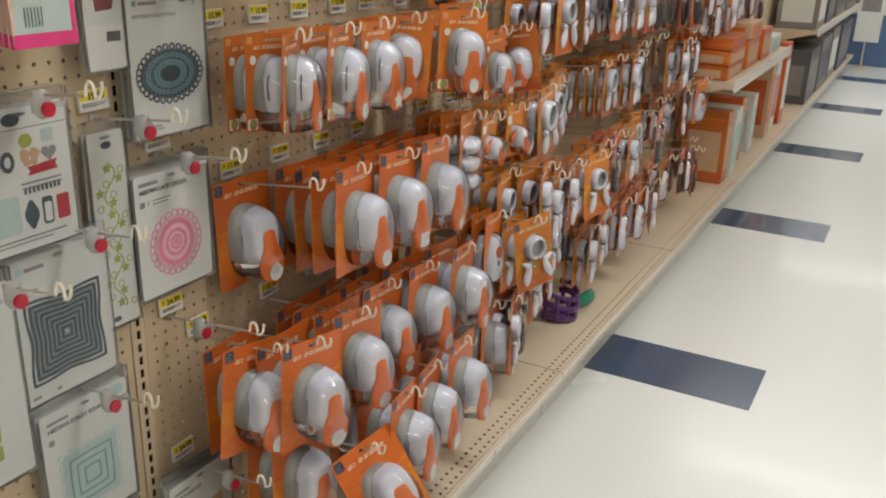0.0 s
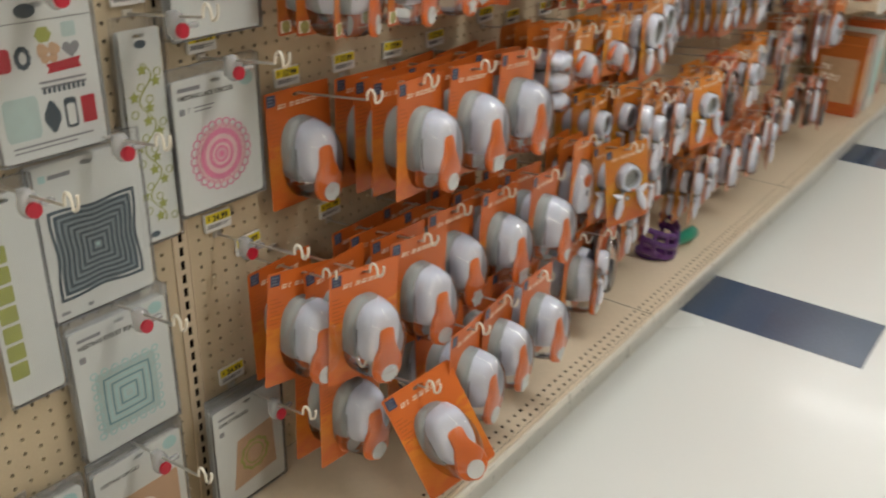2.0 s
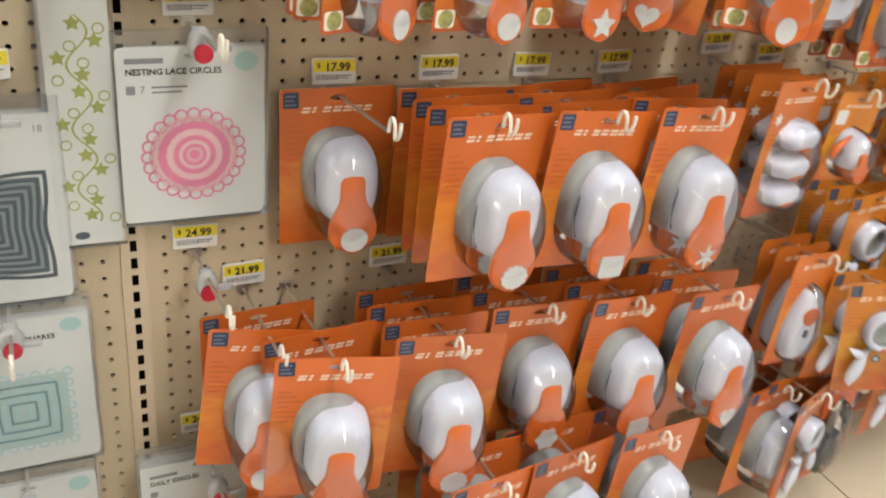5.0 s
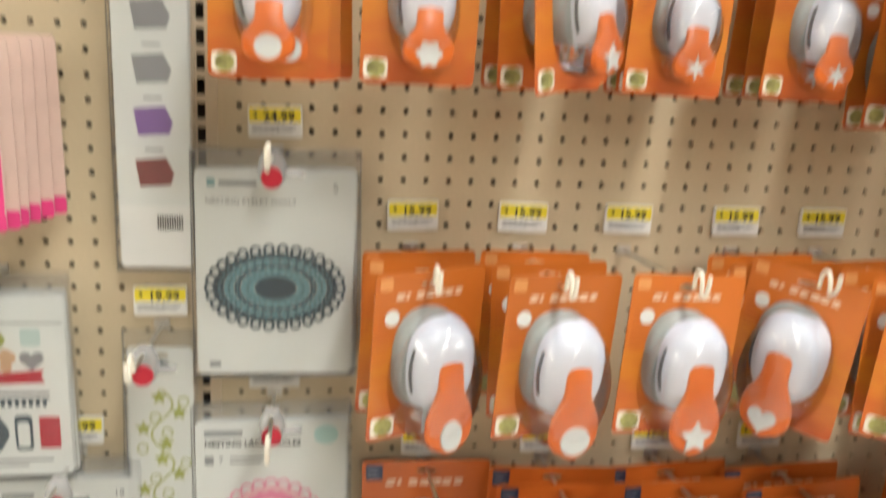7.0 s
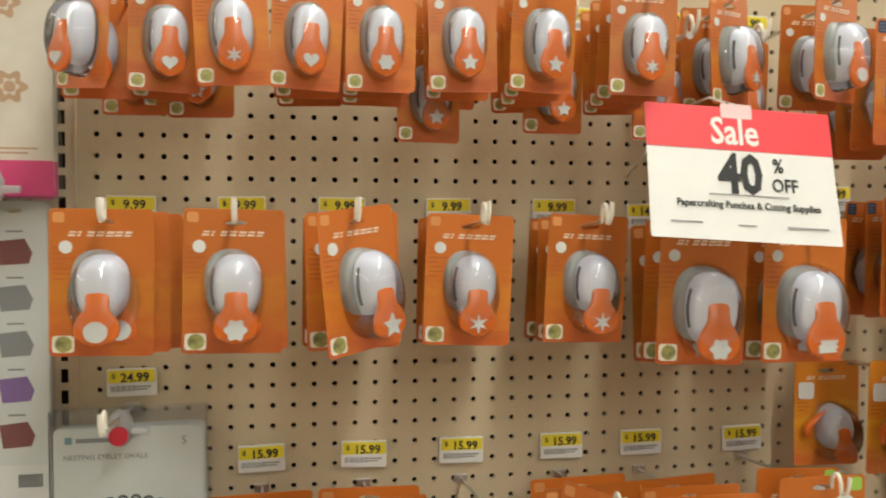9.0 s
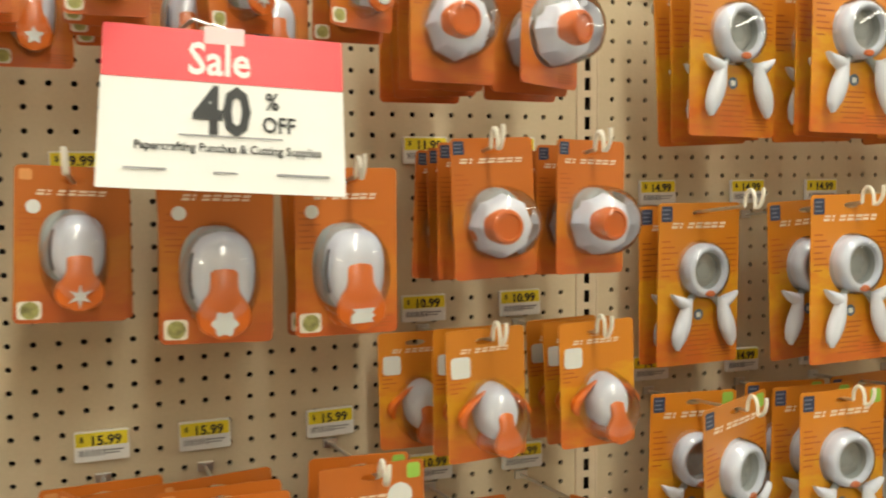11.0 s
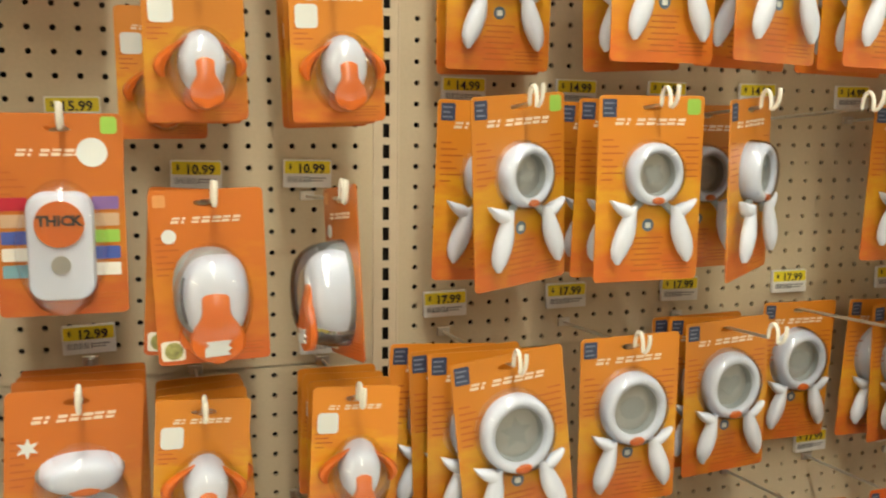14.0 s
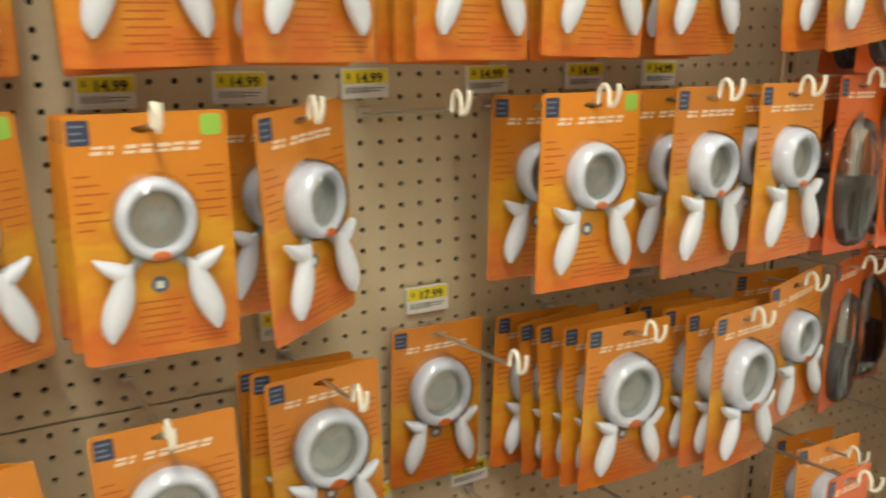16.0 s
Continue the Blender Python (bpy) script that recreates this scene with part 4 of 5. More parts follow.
row(1.250, "14.99", (("Q", 1.316, 0.185, 2, 0.08, 20, -4, ""), ("Q", 1.469, 0.195, 3, 0.05, 0, -1, ""), ("q", 1.602, 0.187, 2, 0.09, 34, -2, ""),
                     ("Q", 1.905, 0.21, 2, 0.09, 2, 1, ""), ("q", 2.051, 0.23, 3, 0.06, 8, 2, ""), ("q", 2.177, 0.23, 3, 0.06, 8, 1, "")))
peg("q", 1.744, 1.250, 0.0, 0, price="14.99", hook=0.205)
peg("G", 1.296, 0.982, 0.222, 4, 0.028, 2, -7, "", "17.99", None, -0.014)
peg("G", 1.466, 0.984, 0.18, 1, 0.03, 0, -1, "", "17.99", 0.19)
peg("G", 1.639, 0.984, 0.122, 3, 0.025, 4, -2, "", "17.99", 0.20, -0.006)
peg("G", 1.822, 0.986, 0.035, 1, 0.03, 3, 1, "", "17.99", 0.205)
peg("G", 2.008, 0.984, 0.168, 5, 0.030, 2, 2, "", "17.99", None, -0.012)
peg("G", 2.160, 0.984, 0.208, 5, 0.030, 6, 2, "", "17.99", None, -0.010)
row(0.735, "17.99", (("q", 1.290, 0.27, 4, 0.035, 10, 2, ""), ("r", 1.420, 0.27, 3, 0.04, 16, 2, ""), ("q", 1.575, 0.29, 3, 0.04, -16, -5, ""),
                     ("q", 1.740, 0.25, 3, 0.04, 8, 0, ""), ("Z", 1.885, 0.25, 3, 0.035, 4, 2, ""), ("q", 2.040, 0.26, 3, 0.035, 6, 0, "")))
row(0.475, "", (("r", 1.300, 0.22, 3, 0.04, 10, 2, ""), ("r", 1.450, 0.20, 2, 0.04, 24, 2, ""), ("q", 1.650, 0.27, 3, 0.035, 16, 0, ""),
                ("r", 1.820, 0.25, 3, 0.04, 8, 0, ""), ("W", 1.980, 0.27, 3, 0.035, 6, 6, ""), ("W", 2.150, 0.28, 3, 0.035, 6, 8, "")))
row(0.780, "", (("q", 1.105, 0.20, 3, 0.04, 6, -2, ""), ("q", 1.205, 0.27, 2, 0.05, 14, 4, "")))
row(0.590, "", (("C", 1.060, 0.19, 3, 0.04, 4, 2, ""), ("q", 1.190, 0.22, 3, 0.04, 10, 0, ""), ("r", 1.370, 0.24, 2, 0.05, 6, -4, ""), ("Z", 1.530, 0.22, 3, 0.04, 4, 0, ""), ("q", 1.900, 0.22, 2, 0.04, 8, 2, "")))
row(1.250, "", (("Z", 2.310, 0.22, 3, 0.03, 4, 2, ""), ("Z", 2.400, 0.22, 3, 0.03, 8, 1, "")))

# ---- third bay: trimmers, cutters and scissors ----
for zt, kinds in ((1.768, "qqrqqrq"), (1.490, "qZqZZWWW"), (1.250, "ZqZqWWZW"), (0.984, "qZZqWZWW"), (0.735, "ZqZWrZW"), (0.475, "rWZWWZW")):
    n = len(kinds)
    start = 2.20 if zt > 1.3 else 2.50 if zt == 1.250 else 2.28
    for i, k in enumerate(kinds):
        x = start + (3.12 - start) * i / (n - 1)
        peg(k, x, zt + random.uniform(-0.02, 0.02), random.uniform(0.14, 0.29), random.choice((1, 2, 3)), random.uniform(0.03, 0.07), random.uniform(-12, 26), random.uniform(-6, 6), "", "14.99" if i % 2 else "")
for x, z, y in ((0.417, 1.712, -0.11), (0.565, 1.726, -0.10), (0.705, 1.722, -0.09), (0.790, 1.716, -0.12), (0.095, 1.738, -0.08), (0.165, 1.736, -0.09)):
    hang("S", x, z, y, random.uniform(-10, 10), 0, "star")
    peg_hook(x, z - 0.008, 0.15)


# ---- left bay: cutting dies in clear bags ----
def annulus(bm, y, ro, ri, n=40, cx=0.0, cz=0.0, ko=0, wo=0.0, ex=1.0, sq=0.0, rot=0.0):
    """A flat printed ring; sq squares it, wo and ko scallop it."""
    def pt(r, i):
        a = 2 * math.pi * i / n + rot
        s = 1 + wo * math.cos(ko * a)
        if sq:
            c, si = math.cos(a), math.sin(a)
            s *= 1 + sq * (1 / max(abs(c), abs(si)) - 1)
        return (cx + ex * r * s * math.cos(a), cz + r * s * math.sin(a))
    return plate([pt(ro, i) for i in range(n)], y, y - 0.0006, [[pt(ri, i) for i in range(n)]] if ri > 0 else (), bm)


def pack_bag(root, w, h, dep=0.006):
    part("clear_bag", box_bm((-w / 2 - 0.004, -dep, -h - 0.003), (w / 2 + 0.004, 0.002, 0.020), 0.0015), BAG, root, "clear glossy plastic bag")


def die_card(name, w, h, label, bag=True, stock=None):
    root = thing(name, label, "cutting die", "cutting die packs")
    part("card", plate(rrect(-w / 2, -h, w / 2, 0, 0.006), 0.0, -0.0012, [oval(0, -0.010, 0.010, 0.0035, 12)] if w > 0.05 else ()), stock or PAPER, root, "white printed card")
    if bag:
        pack_bag(root, w, h)
    return root


def rings_part(root, name, material, specs, label=""):
    bm = bmesh.new()
    for s in specs:
        annulus(bm, -0.0013, **s)
    return part(name, bm, material, root, label)


def words(root, body, size, x, z, material=INK, align="LEFT", bold=0.0):
    o = part("title", text_mesh(body, size, material, align, bold), material, root, "printed title")
    o.location = (x, -0.0016, z)


def bars(root, specs, material, name="print_lines"):
    bm = bmesh.new()
    for x0, z0, x1, z1 in specs:
        box_bm((x0, -0.0018, z0), (x1, -0.0012, z1), 0, bm)
    return part(name, bm, material, root)


def place_die(root, x, z, y, zh, lock=0.10, copies=0, hook_x=None, length=0.17, roll=0.0, yaw=0.0):
    """z: the card's top edge; zh: the hook's height at the board."""
    root.matrix_basis = pose(x, y, z, 0, roll, yaw)
    for k in range(copies):
        copy_thing(root, pose(x + random.uniform(-.003, .003), y + 0.008 * (k + 1), z + random.uniform(-.004, 0), 0, roll + random.uniform(-1.5, 1.5), yaw))
    peg_hook(x if hook_x is None else hook_x, zh, length, lock)


d = die_card("oval_die_pack", 0.165, 0.226, "white card with nested dark teal lace ovals in a bag")
EX = 1.62


def dotted(rad, size, count, shift=0.0):
    """Small eyelets set along an ellipse of half height rad."""
    return [dict(ro=size, ri=0, n=10, cx=EX * rad * math.cos(2 * math.pi * (i + shift) / count), cz=-0.128 + rad * math.sin(2 * math.pi * (i + shift) / count)) for i in range(count)]


rings_part(d, "outer_lace", SLATE, [dict(ro=0.0064, ri=0.0034, n=16, cx=0.0685 * math.cos(2 * math.pi * i / 30), cz=-0.128 + 0.0430 * math.sin(2 * math.pi * i / 30)) for i in range(30)])
rings_part(d, "dark_oval", SLATE, [dict(ro=0.0392, ri=0.0335, ex=EX, cz=-0.128, ko=30, wo=0.012, n=90), dict(ro=0.0270, ri=0.0228, ex=EX, cz=-0.128, ko=24, wo=0.02, n=96), dict(ro=0.0138, ri=0, ex=EX, cz=-0.128, n=40)])
rings_part(d, "teal_oval", TEAL, [dict(ro=0.0333, ri=0.0272, ex=EX, cz=-0.128, n=72), dict(ro=0.0225, ri=0.0141, ex=EX, cz=-0.128, n=60)])
bm = bmesh.new()
for spec in dotted(0.0303, 0.0015, 34) + dotted(0.0182, 0.0012, 26):
    annulus(bm, -0.0019, **spec)
part("eyelets", bm, SLATE, d)
bm = bmesh.new()
for spec in dotted(0.0364, 0.0013, 38, 0.5) + dotted(0.0249, 0.0011, 30, 0.5):
    annulus(bm, -0.0019, **spec)
part("eyelets", bm, TEAL, d)
bars(d, [(-0.07, -0.018, -0.062, -0.010)], TEAL)
bars(d, [(-0.058, -0.017, -0.020, -0.012), (-0.07, -0.218, -0.058, -0.212)], INKG)
words(d, "NESTING EYELET OVALS", 0.0085, -0.072, -0.034, INKG)
words(d, "5", 0.014, 0.058, -0.018, INKG)
place_die(d, 0.079, 1.275, -0.046, 1.287, 0.085, 3, 0.0766)

d = die_card("lace_circle_die_pack", 0.168, 0.217, "white card with nested pink lace circles in a bag")
part("pink_disc", plate(oval(0, -0.132, 0.053, 0.051, 40), -0.0011, -0.0015), FILLP, d)
rings_part(d, "pink_lace", PINK, [dict(ro=0.0080, ri=0.0058, n=14, cx=0.0545 * math.cos(2 * math.pi * i / 24), cz=-0.132 + 0.052 * math.sin(2 * math.pi * i / 24)) for i in range(24)])
rings_part(d, "pink_rings", LPINK, [dict(ro=0.0500, ri=0.0430, cz=-0.132, ko=24, wo=0.02, n=72), dict(ro=0.0330, ri=0.0255, cz=-0.132, ko=18, wo=0.02, n=60), dict(ro=0.0185, ri=0.0145, cz=-0.132, n=36)])
rings_part(d, "rose_rings", PINK, [dict(ro=0.0428, ri=0.0332, cz=-0.132, ko=20, wo=0.02, n=72), dict(ro=0.0250, ri=0.0190, cz=-0.132, n=40), dict(ro=0.0140, ri=0.0100, cz=-0.132, n=32), dict(ro=0.0060, ri=0, cz=-0.132, n=20)])
part("seal", plate(oval(0.062, -0.018, 0.014, 0.012, 18), -0.0012, -0.0018), LTEAL, d)
bars(d, [(-0.074, -0.018, -0.032, -0.012), (-0.074, -0.054, -0.064, -0.044), (-0.046, -0.047, -0.006, -0.045), (-0.046, -0.053, -0.012, -0.051)], INKG)
words(d, "NESTING LACE CIRCLES", 0.0100, -0.074, -0.028, INK, bold=0.0002)
words(d, "7", 0.012, -0.059, -0.049, INKG)
place_die(d, 0.074, 0.985, -0.034, 1.004, 0.075, 2, 0.0766)
price_tag(0.0766, 1.030, "24.99")

d = die_card("wavy_square_die_pack", 0.172, 0.238, "white card with nested slate wavy squares in a bag")
part("slate_fill", plate(rrect(-0.063, -0.202, 0.063, -0.076, 0.002, 2), -0.0011, -0.0015), FILLS, d)
for k in range(8):
    rings_part(d, "slate_square", SLATE, [dict(ro=0.0695 - 0.0084 * k, ri=0.0695 - 0.0084 * k - 0.0046, cz=-0.139, sq=0.86, n=72, rot=0.0, ko=4, wo=-0.055 + 0.0035 * k)])
rings_part(d, "centre_square", LTEAL, [dict(ro=0.0024, ri=0, cz=-0.138, sq=1.0, n=32)])
bars(d, [(-0.074, -0.024, -0.064, -0.014)], LTEAL)
bars(d, [(-0.060, -0.022, -0.026, -0.016), (-0.074, -0.230, -0.060, -0.225), (-0.03, -0.23, -0.022, -0.225)], INKG)
words(d, "18", 0.012, 0.060, -0.018, INKG)
place_die(d, -0.162, 0.912, -0.026, 0.934, 0.09, 2, -0.143)
price_tag(-0.143, 0.962, "24.99")

d = die_card("ivy_die_pack", 0.070, 0.330, "narrow white card with a green ivy vine in a bag")
bm = bmesh.new()
for i in range(48):
    u0, u1 = i / 48, (i + 1) / 48
    za, zb = -0.05 - 0.25 * u0, -0.05 - 0.25 * u1
    xa, xb = 0.012 * math.sin(u0 * 21), 0.012 * math.sin(u1 * 21)
    plate([(xa - .0012, za), (xa + .0012, za), (xb + .0012, zb), (xb - .0012, zb)], -0.0013, -0.0019, (), bm)
part("vine", bm, LEAF, d)
bm = bmesh.new()
for i in range(13):
    u = (i + 0.5) / 13
    s = 1 if i % 2 else -1
    cx, cz = 0.012 * math.sin(u * 21) + s * 0.011, -0.05 - 0.25 * u
    plate(starpts(cx, cz, 0.0095, 5, 0.5), -0.0013, -0.0020, (), bm)
    annulus(bm, -0.0013, 0.0065, 0.005, 16, cx - s * 0.026, cz - 0.006)
part("leaves", bm, LEAF, d)
rings_part(d, "badge", SLATE, [dict(ro=0.006, ri=0, ex=1.7, cz=-0.022, n=20), dict(ro=0.005, ri=0, ex=1.7, cz=-0.318, cx=-0.012, n=20)])
place_die(d, -0.047, 1.070, -0.022, 1.088, 0.11, 1)
price_tag(-0.047, 1.118, "19.99")

d = die_card("shape_die_pack", 0.150, 0.205, "white card of red, green and black die shapes in a bag")
rings_part(d, "badge", SLATE, [dict(ro=0.009, ri=0, ex=1.6, cx=-0.015, cz=-0.016, n=20)])
bars(d, [(-0.072, -0.030, 0.072, -0.0292)], INK)


def shape(material, outline, name="die_shape", front=-0.0019):
    part(name, plate(outline, -0.0013, front), material, d)


shape(LEAF, oval(0.004, -0.048, 0.012, 0.011, 6))
shape(FILLT, rrect(0.030, -0.055, 0.050, -0.036, 0.003))
shape(RED, rrect(-0.066, -0.088, -0.044, -0.058, 0.006))
shape(SLATE, oval(-0.028, -0.073, 0.011, 0.015, 22, 0.05, 11))
shape(PAPER, oval(-0.028, -0.073, 0.005, 0.008, 16), "cameo", -0.0024)
for sx in (-1, 1):
    shape(KRAFT, oval(0.008 + sx * 0.008, -0.068, 0.008, 0.009, 18, 0.1, 3))
    shape(KRAFT, oval(0.008 + sx * 0.006, -0.079, 0.006, 0.006, 14))
shape(INKG, emblem_outline("heart", 0.040, -0.071, 0.013))
shape(RED, [(0.002, -0.098), (0.052, -0.096), (0.048, -0.089), (0.052, -0.082), (0.002, -0.086), (0.006, -0.092)])
shape(INKG, rrect(-0.012, -0.110, 0.056, -0.104, 0.003))
for k in range(9):
    shape(SLATE, rrect(-0.008 + 0.007 * k, -0.124, -0.004 + 0.007 * k, -0.114, 0.001, 2), "comb_tooth")
shape(INKG, rrect(-0.010, -0.117, 0.056, -0.114, 0.001, 2))
shape(FILLT, [(-0.062, -0.178), (-0.022, -0.178), (-0.018, -0.172), (-0.018, -0.128), (-0.022, -0.122), (-0.062, -0.122), (-0.066, -0.128), (-0.066, -0.172)])
shape(SLATE, oval(0.000, -0.155, 0.011, 0.020, 24, 0.10, 4))
shape(SLATE, rrect(0.018, -0.175, 0.036, -0.134, 0.005))
shape(PAPER, rrect(0.021, -0.171, 0.033, -0.142, 0.003), "tag_window", -0.0024)
shape(RED, rrect(0.043, -0.173, 0.064, -0.136, 0.002))
bars(d, [(-0.06, -0.188, 0.055, -0.1855), (-0.06, -0.194, 0.03, -0.192)], INKG)
place_die(d, -0.212, 1.138, -0.050, 1.150, 0.10, 3, length=0.19)

d = die_card("eyelet_die_pack", 0.172, 0.232, "white card with pale teal eyelet squares in a bag")
part("teal_fill", plate(rrect(-0.055, -0.197, 0.055, -0.087, 0.004), -0.0011, -0.0015), FILLT, d)
for k in range(6):
    rings_part(d, "teal_square", LTEAL if k % 2 else TEAL, [dict(ro=0.044 - 0.0068 * k, ri=0.044 - 0.0068 * k - 0.003, cz=-0.142, sq=0.9, n=64)])
rings_part(d, "eyelets", LTEAL, [dict(ro=0.0068, ri=0.0046, n=12, cx=0.056 * sx, cz=-0.142 + 0.056 * sz) for i in range(7) for sx, sz in
                                 (((i - 3) / 3.0, 1), ((i - 3) / 3.0, -1), (1, (i - 3) / 3.0), (-1, (i - 3) / 3.0))])
bars(d, [(-0.074, -0.020, -0.034, -0.015), (-0.074, -0.056, -0.064, -0.046)], INKG)
words(d, "NESTING EYELET SQUARES", 0.0100, -0.074, -0.030, INK, bold=0.0002)
part("seal", plate(oval(0.066, -0.016, 0.013, 0.010, 18), -0.0012, -0.0018), LTEAL, d)
place_die(d, -0.150, 0.650, -0.030, 0.664, 0.09, 2)

d = die_card("daily_circle_die_pack", 0.160, 0.222, "white card with a kraft circle tag picture in a bag")
part("picture", plate([(-0.045, -0.19), (0.06, -0.18), (0.055, -0.075), (-0.03, -0.085)], -0.0012, -0.0018), KRAFT, d, "kraft tag photo")
rings_part(d, "wreath", LEAF, [dict(ro=0.034, ri=0.028, cx=0.008, cz=-0.132, ko=10, wo=0.06, n=60), dict(ro=0.022, ri=0.019, cx=0.008, cz=-0.132, n=36)])
bars(d, [(-0.068, -0.022, -0.03, -0.017), (-0.068, -0.056, -0.058, -0.047)], INKG)
words(d, "DAILY CIRCLES", 0.010, -0.068, -0.032, INK, bold=0.0002)
place_die(d, 0.062, 0.398, -0.060, 0.388, 0.12, 2, 0.0766, 0.19)
price_tag(0.0766, 0.419, "24.99")

peg_hook(0.0766, 0.698, 0.19, 0.075)
price_tag(0.0766, 0.726, "24.99")
price_tag(0.0766, 1.319, "24.99")

d = die_card("kraft_circle_die_pack", 0.168, 0.225, "white card with kraft nested circles in a bag")
part("picture", plate(rrect(-0.04, -0.20, 0.07, -0.075, 0.004), -0.0012, -0.0018), KRAFT, d, "kraft coloured photo")
rings_part(d, "circle", CREAM, [dict(ro=0.022, ri=0.016, cx=0.0, cz=-0.12, n=36), dict(ro=0.012, ri=0.008, cx=0.0, cz=-0.12, n=30)])
words(d, "NESTING CIRCLES", 0.009, -0.074, -0.030, INK)
part("seal", plate(oval(0.062, -0.018, 0.014, 0.012, 18), -0.0012, -0.0018), LTEAL, d)
place_die(d, -0.158, 0.398, -0.040, 0.408, 0.10, 1, length=0.20)

d = die_card("green_square_die_pack", 0.080, 0.315, "narrow white card with a column of green squares")
bm = bmesh.new()
for i in range(7):
    plate(rrect(-0.034, -0.095 - 0.030 * i, -0.008, -0.070 - 0.030 * i, 0.003), -0.0013, -0.0019, (), bm)
part("green_squares", bm, LEAF, d)
words(d, "2", 0.010, 0.022, -0.03, INKG)
place_die(d, -0.292, 0.892, -0.030, 0.900, 0.10, 1, length=0.19)

d = die_card("teal_seal_die_pack", 0.150, 0.225, "white card with a teal seal in a bag")
part("seal", plate(oval(0.050, -0.018, 0.016, 0.012, 18), -0.0012, -0.0018), LTEAL, d)
rings_part(d, "grid", TEAL, [dict(ro=0.05 - 0.01 * k, ri=0.048 - 0.01 * k, cz=-0.14, sq=1, n=32) for k in range(4)])
place_die(d, -0.338, 0.400, -0.040, 0.404, 0.10, 1, length=0.19)

d = die_card("strip_die_pack", 0.072, 0.366, "long white strip card with small die photos in a bag", stock=PAPER)
for i, m in enumerate((MAROON, INKG, INKG, PURP2, MAROON)):
    part("die_photo", plate([(-0.018, -0.045 - 0.052 * i), (0.012, -0.042 - 0.052 * i), (0.020, -0.058 - 0.052 * i), (0.016, -0.070 - 0.052 * i), (-0.014, -0.072 - 0.052 * i)], -0.0012, -0.0020), m, d, "small product photo")
bars(d, [(-0.008, -0.035 - 0.052 * i, 0.010, -0.033 - 0.052 * i) for i in range(5)], INKG)
part("white_flap", plate(rrect(-0.035, -0.365, 0.035, -0.300, 0.002, 2), -0.0012, -0.0022), TAGW, d)
bm = bmesh.new()
for k in range(11):
    box_bm((0.002 + 0.0024 * k, -0.0030, -0.325), (0.0032 + 0.0024 * k, -0.0022, -0.310), 0, bm)
part("barcode", bm, INK, d)
bars(d, [(0.006, -0.338, 0.028, -0.334)], RED, "red_line")
place_die(d, -0.043, 1.534, -0.042, 1.548, 0.12, 1, length=0.17)

d = die_card("flower_card_pack", 0.092, 0.262, "cream card with brown flowers and magenta base band", stock=CREAM)
for cx, cz in ((-0.004, -0.055), (0.002, -0.145)):
    rings_part(d, "flower", KRAFT, [dict(ro=0.016, ri=0.009, cx=cx, cz=cz, ko=6, wo=0.2, n=48), dict(ro=0.006, ri=0, cx=cx, cz=cz, n=16)])
part("base_band", plate(rrect(-0.046, -0.262, 0.046, -0.224, 0.002, 2), -0.0012, -0.0022), HOTP, d, "magenta band")
bars(d, [(-0.035, -0.212, 0.030, -0.210), (-0.035, -0.217, 0.020, -0.215)], KRAFT)
place_die(d, -0.037, 1.802, -0.075, 1.815, None, 2)

d = die_card("pink_card_pack", 0.098, 0.176, "blush card edged in magenta, queued on a hook", bag=False, stock=BLUSH)
part("base_band", plate(rrect(-0.049, -0.176, 0.049, -0.158, 0.002, 2), -0.0018, -0.0024), HOTP, d, "magenta band")
d.matrix_basis = pose(-0.210, -0.125, 1.402)
for k in range(5):
    copy_thing(d, pose(-0.204 + 0.006 * k, -0.107 + 0.016 * k, 1.400, 0, random.uniform(-1, 1), 0))
part("mint_panel", plate(rrect(-0.044, -0.165, 0.040, -0.012, 0.003, 3), -0.0012, -0.0018), FILLT, d, "pale mint panel")
part("edge_band", plate(rrect(0.041, -0.158, 0.048, -0.002, 0.001, 2), -0.0012, -0.0018), HOTP, d, "magenta edge")
bars(d, [(-0.03 + 0.005 * k, -0.150, -0.028 + 0.005 * k, -0.125) for k in range(6)], INK, "barcode")
peg_hook(-0.200, 1.384, 0.19)

d = die_card("cream_card_pack", 0.104, 0.252, "cream card with dark numerals and magenta base band", bag=False, stock=CREAM)
part("base_band", plate(rrect(-0.052, -0.252, 0.052, -0.222, 0.002, 2), -0.0012, -0.0020), HOTP, d, "magenta band")
bars(d, [(-0.030 + 0.022 * k, -0.120, -0.018 + 0.022 * k, -0.070) for k in range(3)], SLATE, "print_lines")
d.matrix_basis = pose(-0.205, -0.160, 1.800)
for k in range(3):
    copy_thing(d, pose(-0.196 + 0.010 * k, -0.130 + 0.035 * k, 1.798, 0, random.uniform(-1, 1), 0))
peg_hook(-0.200, 1.782, 0.19)

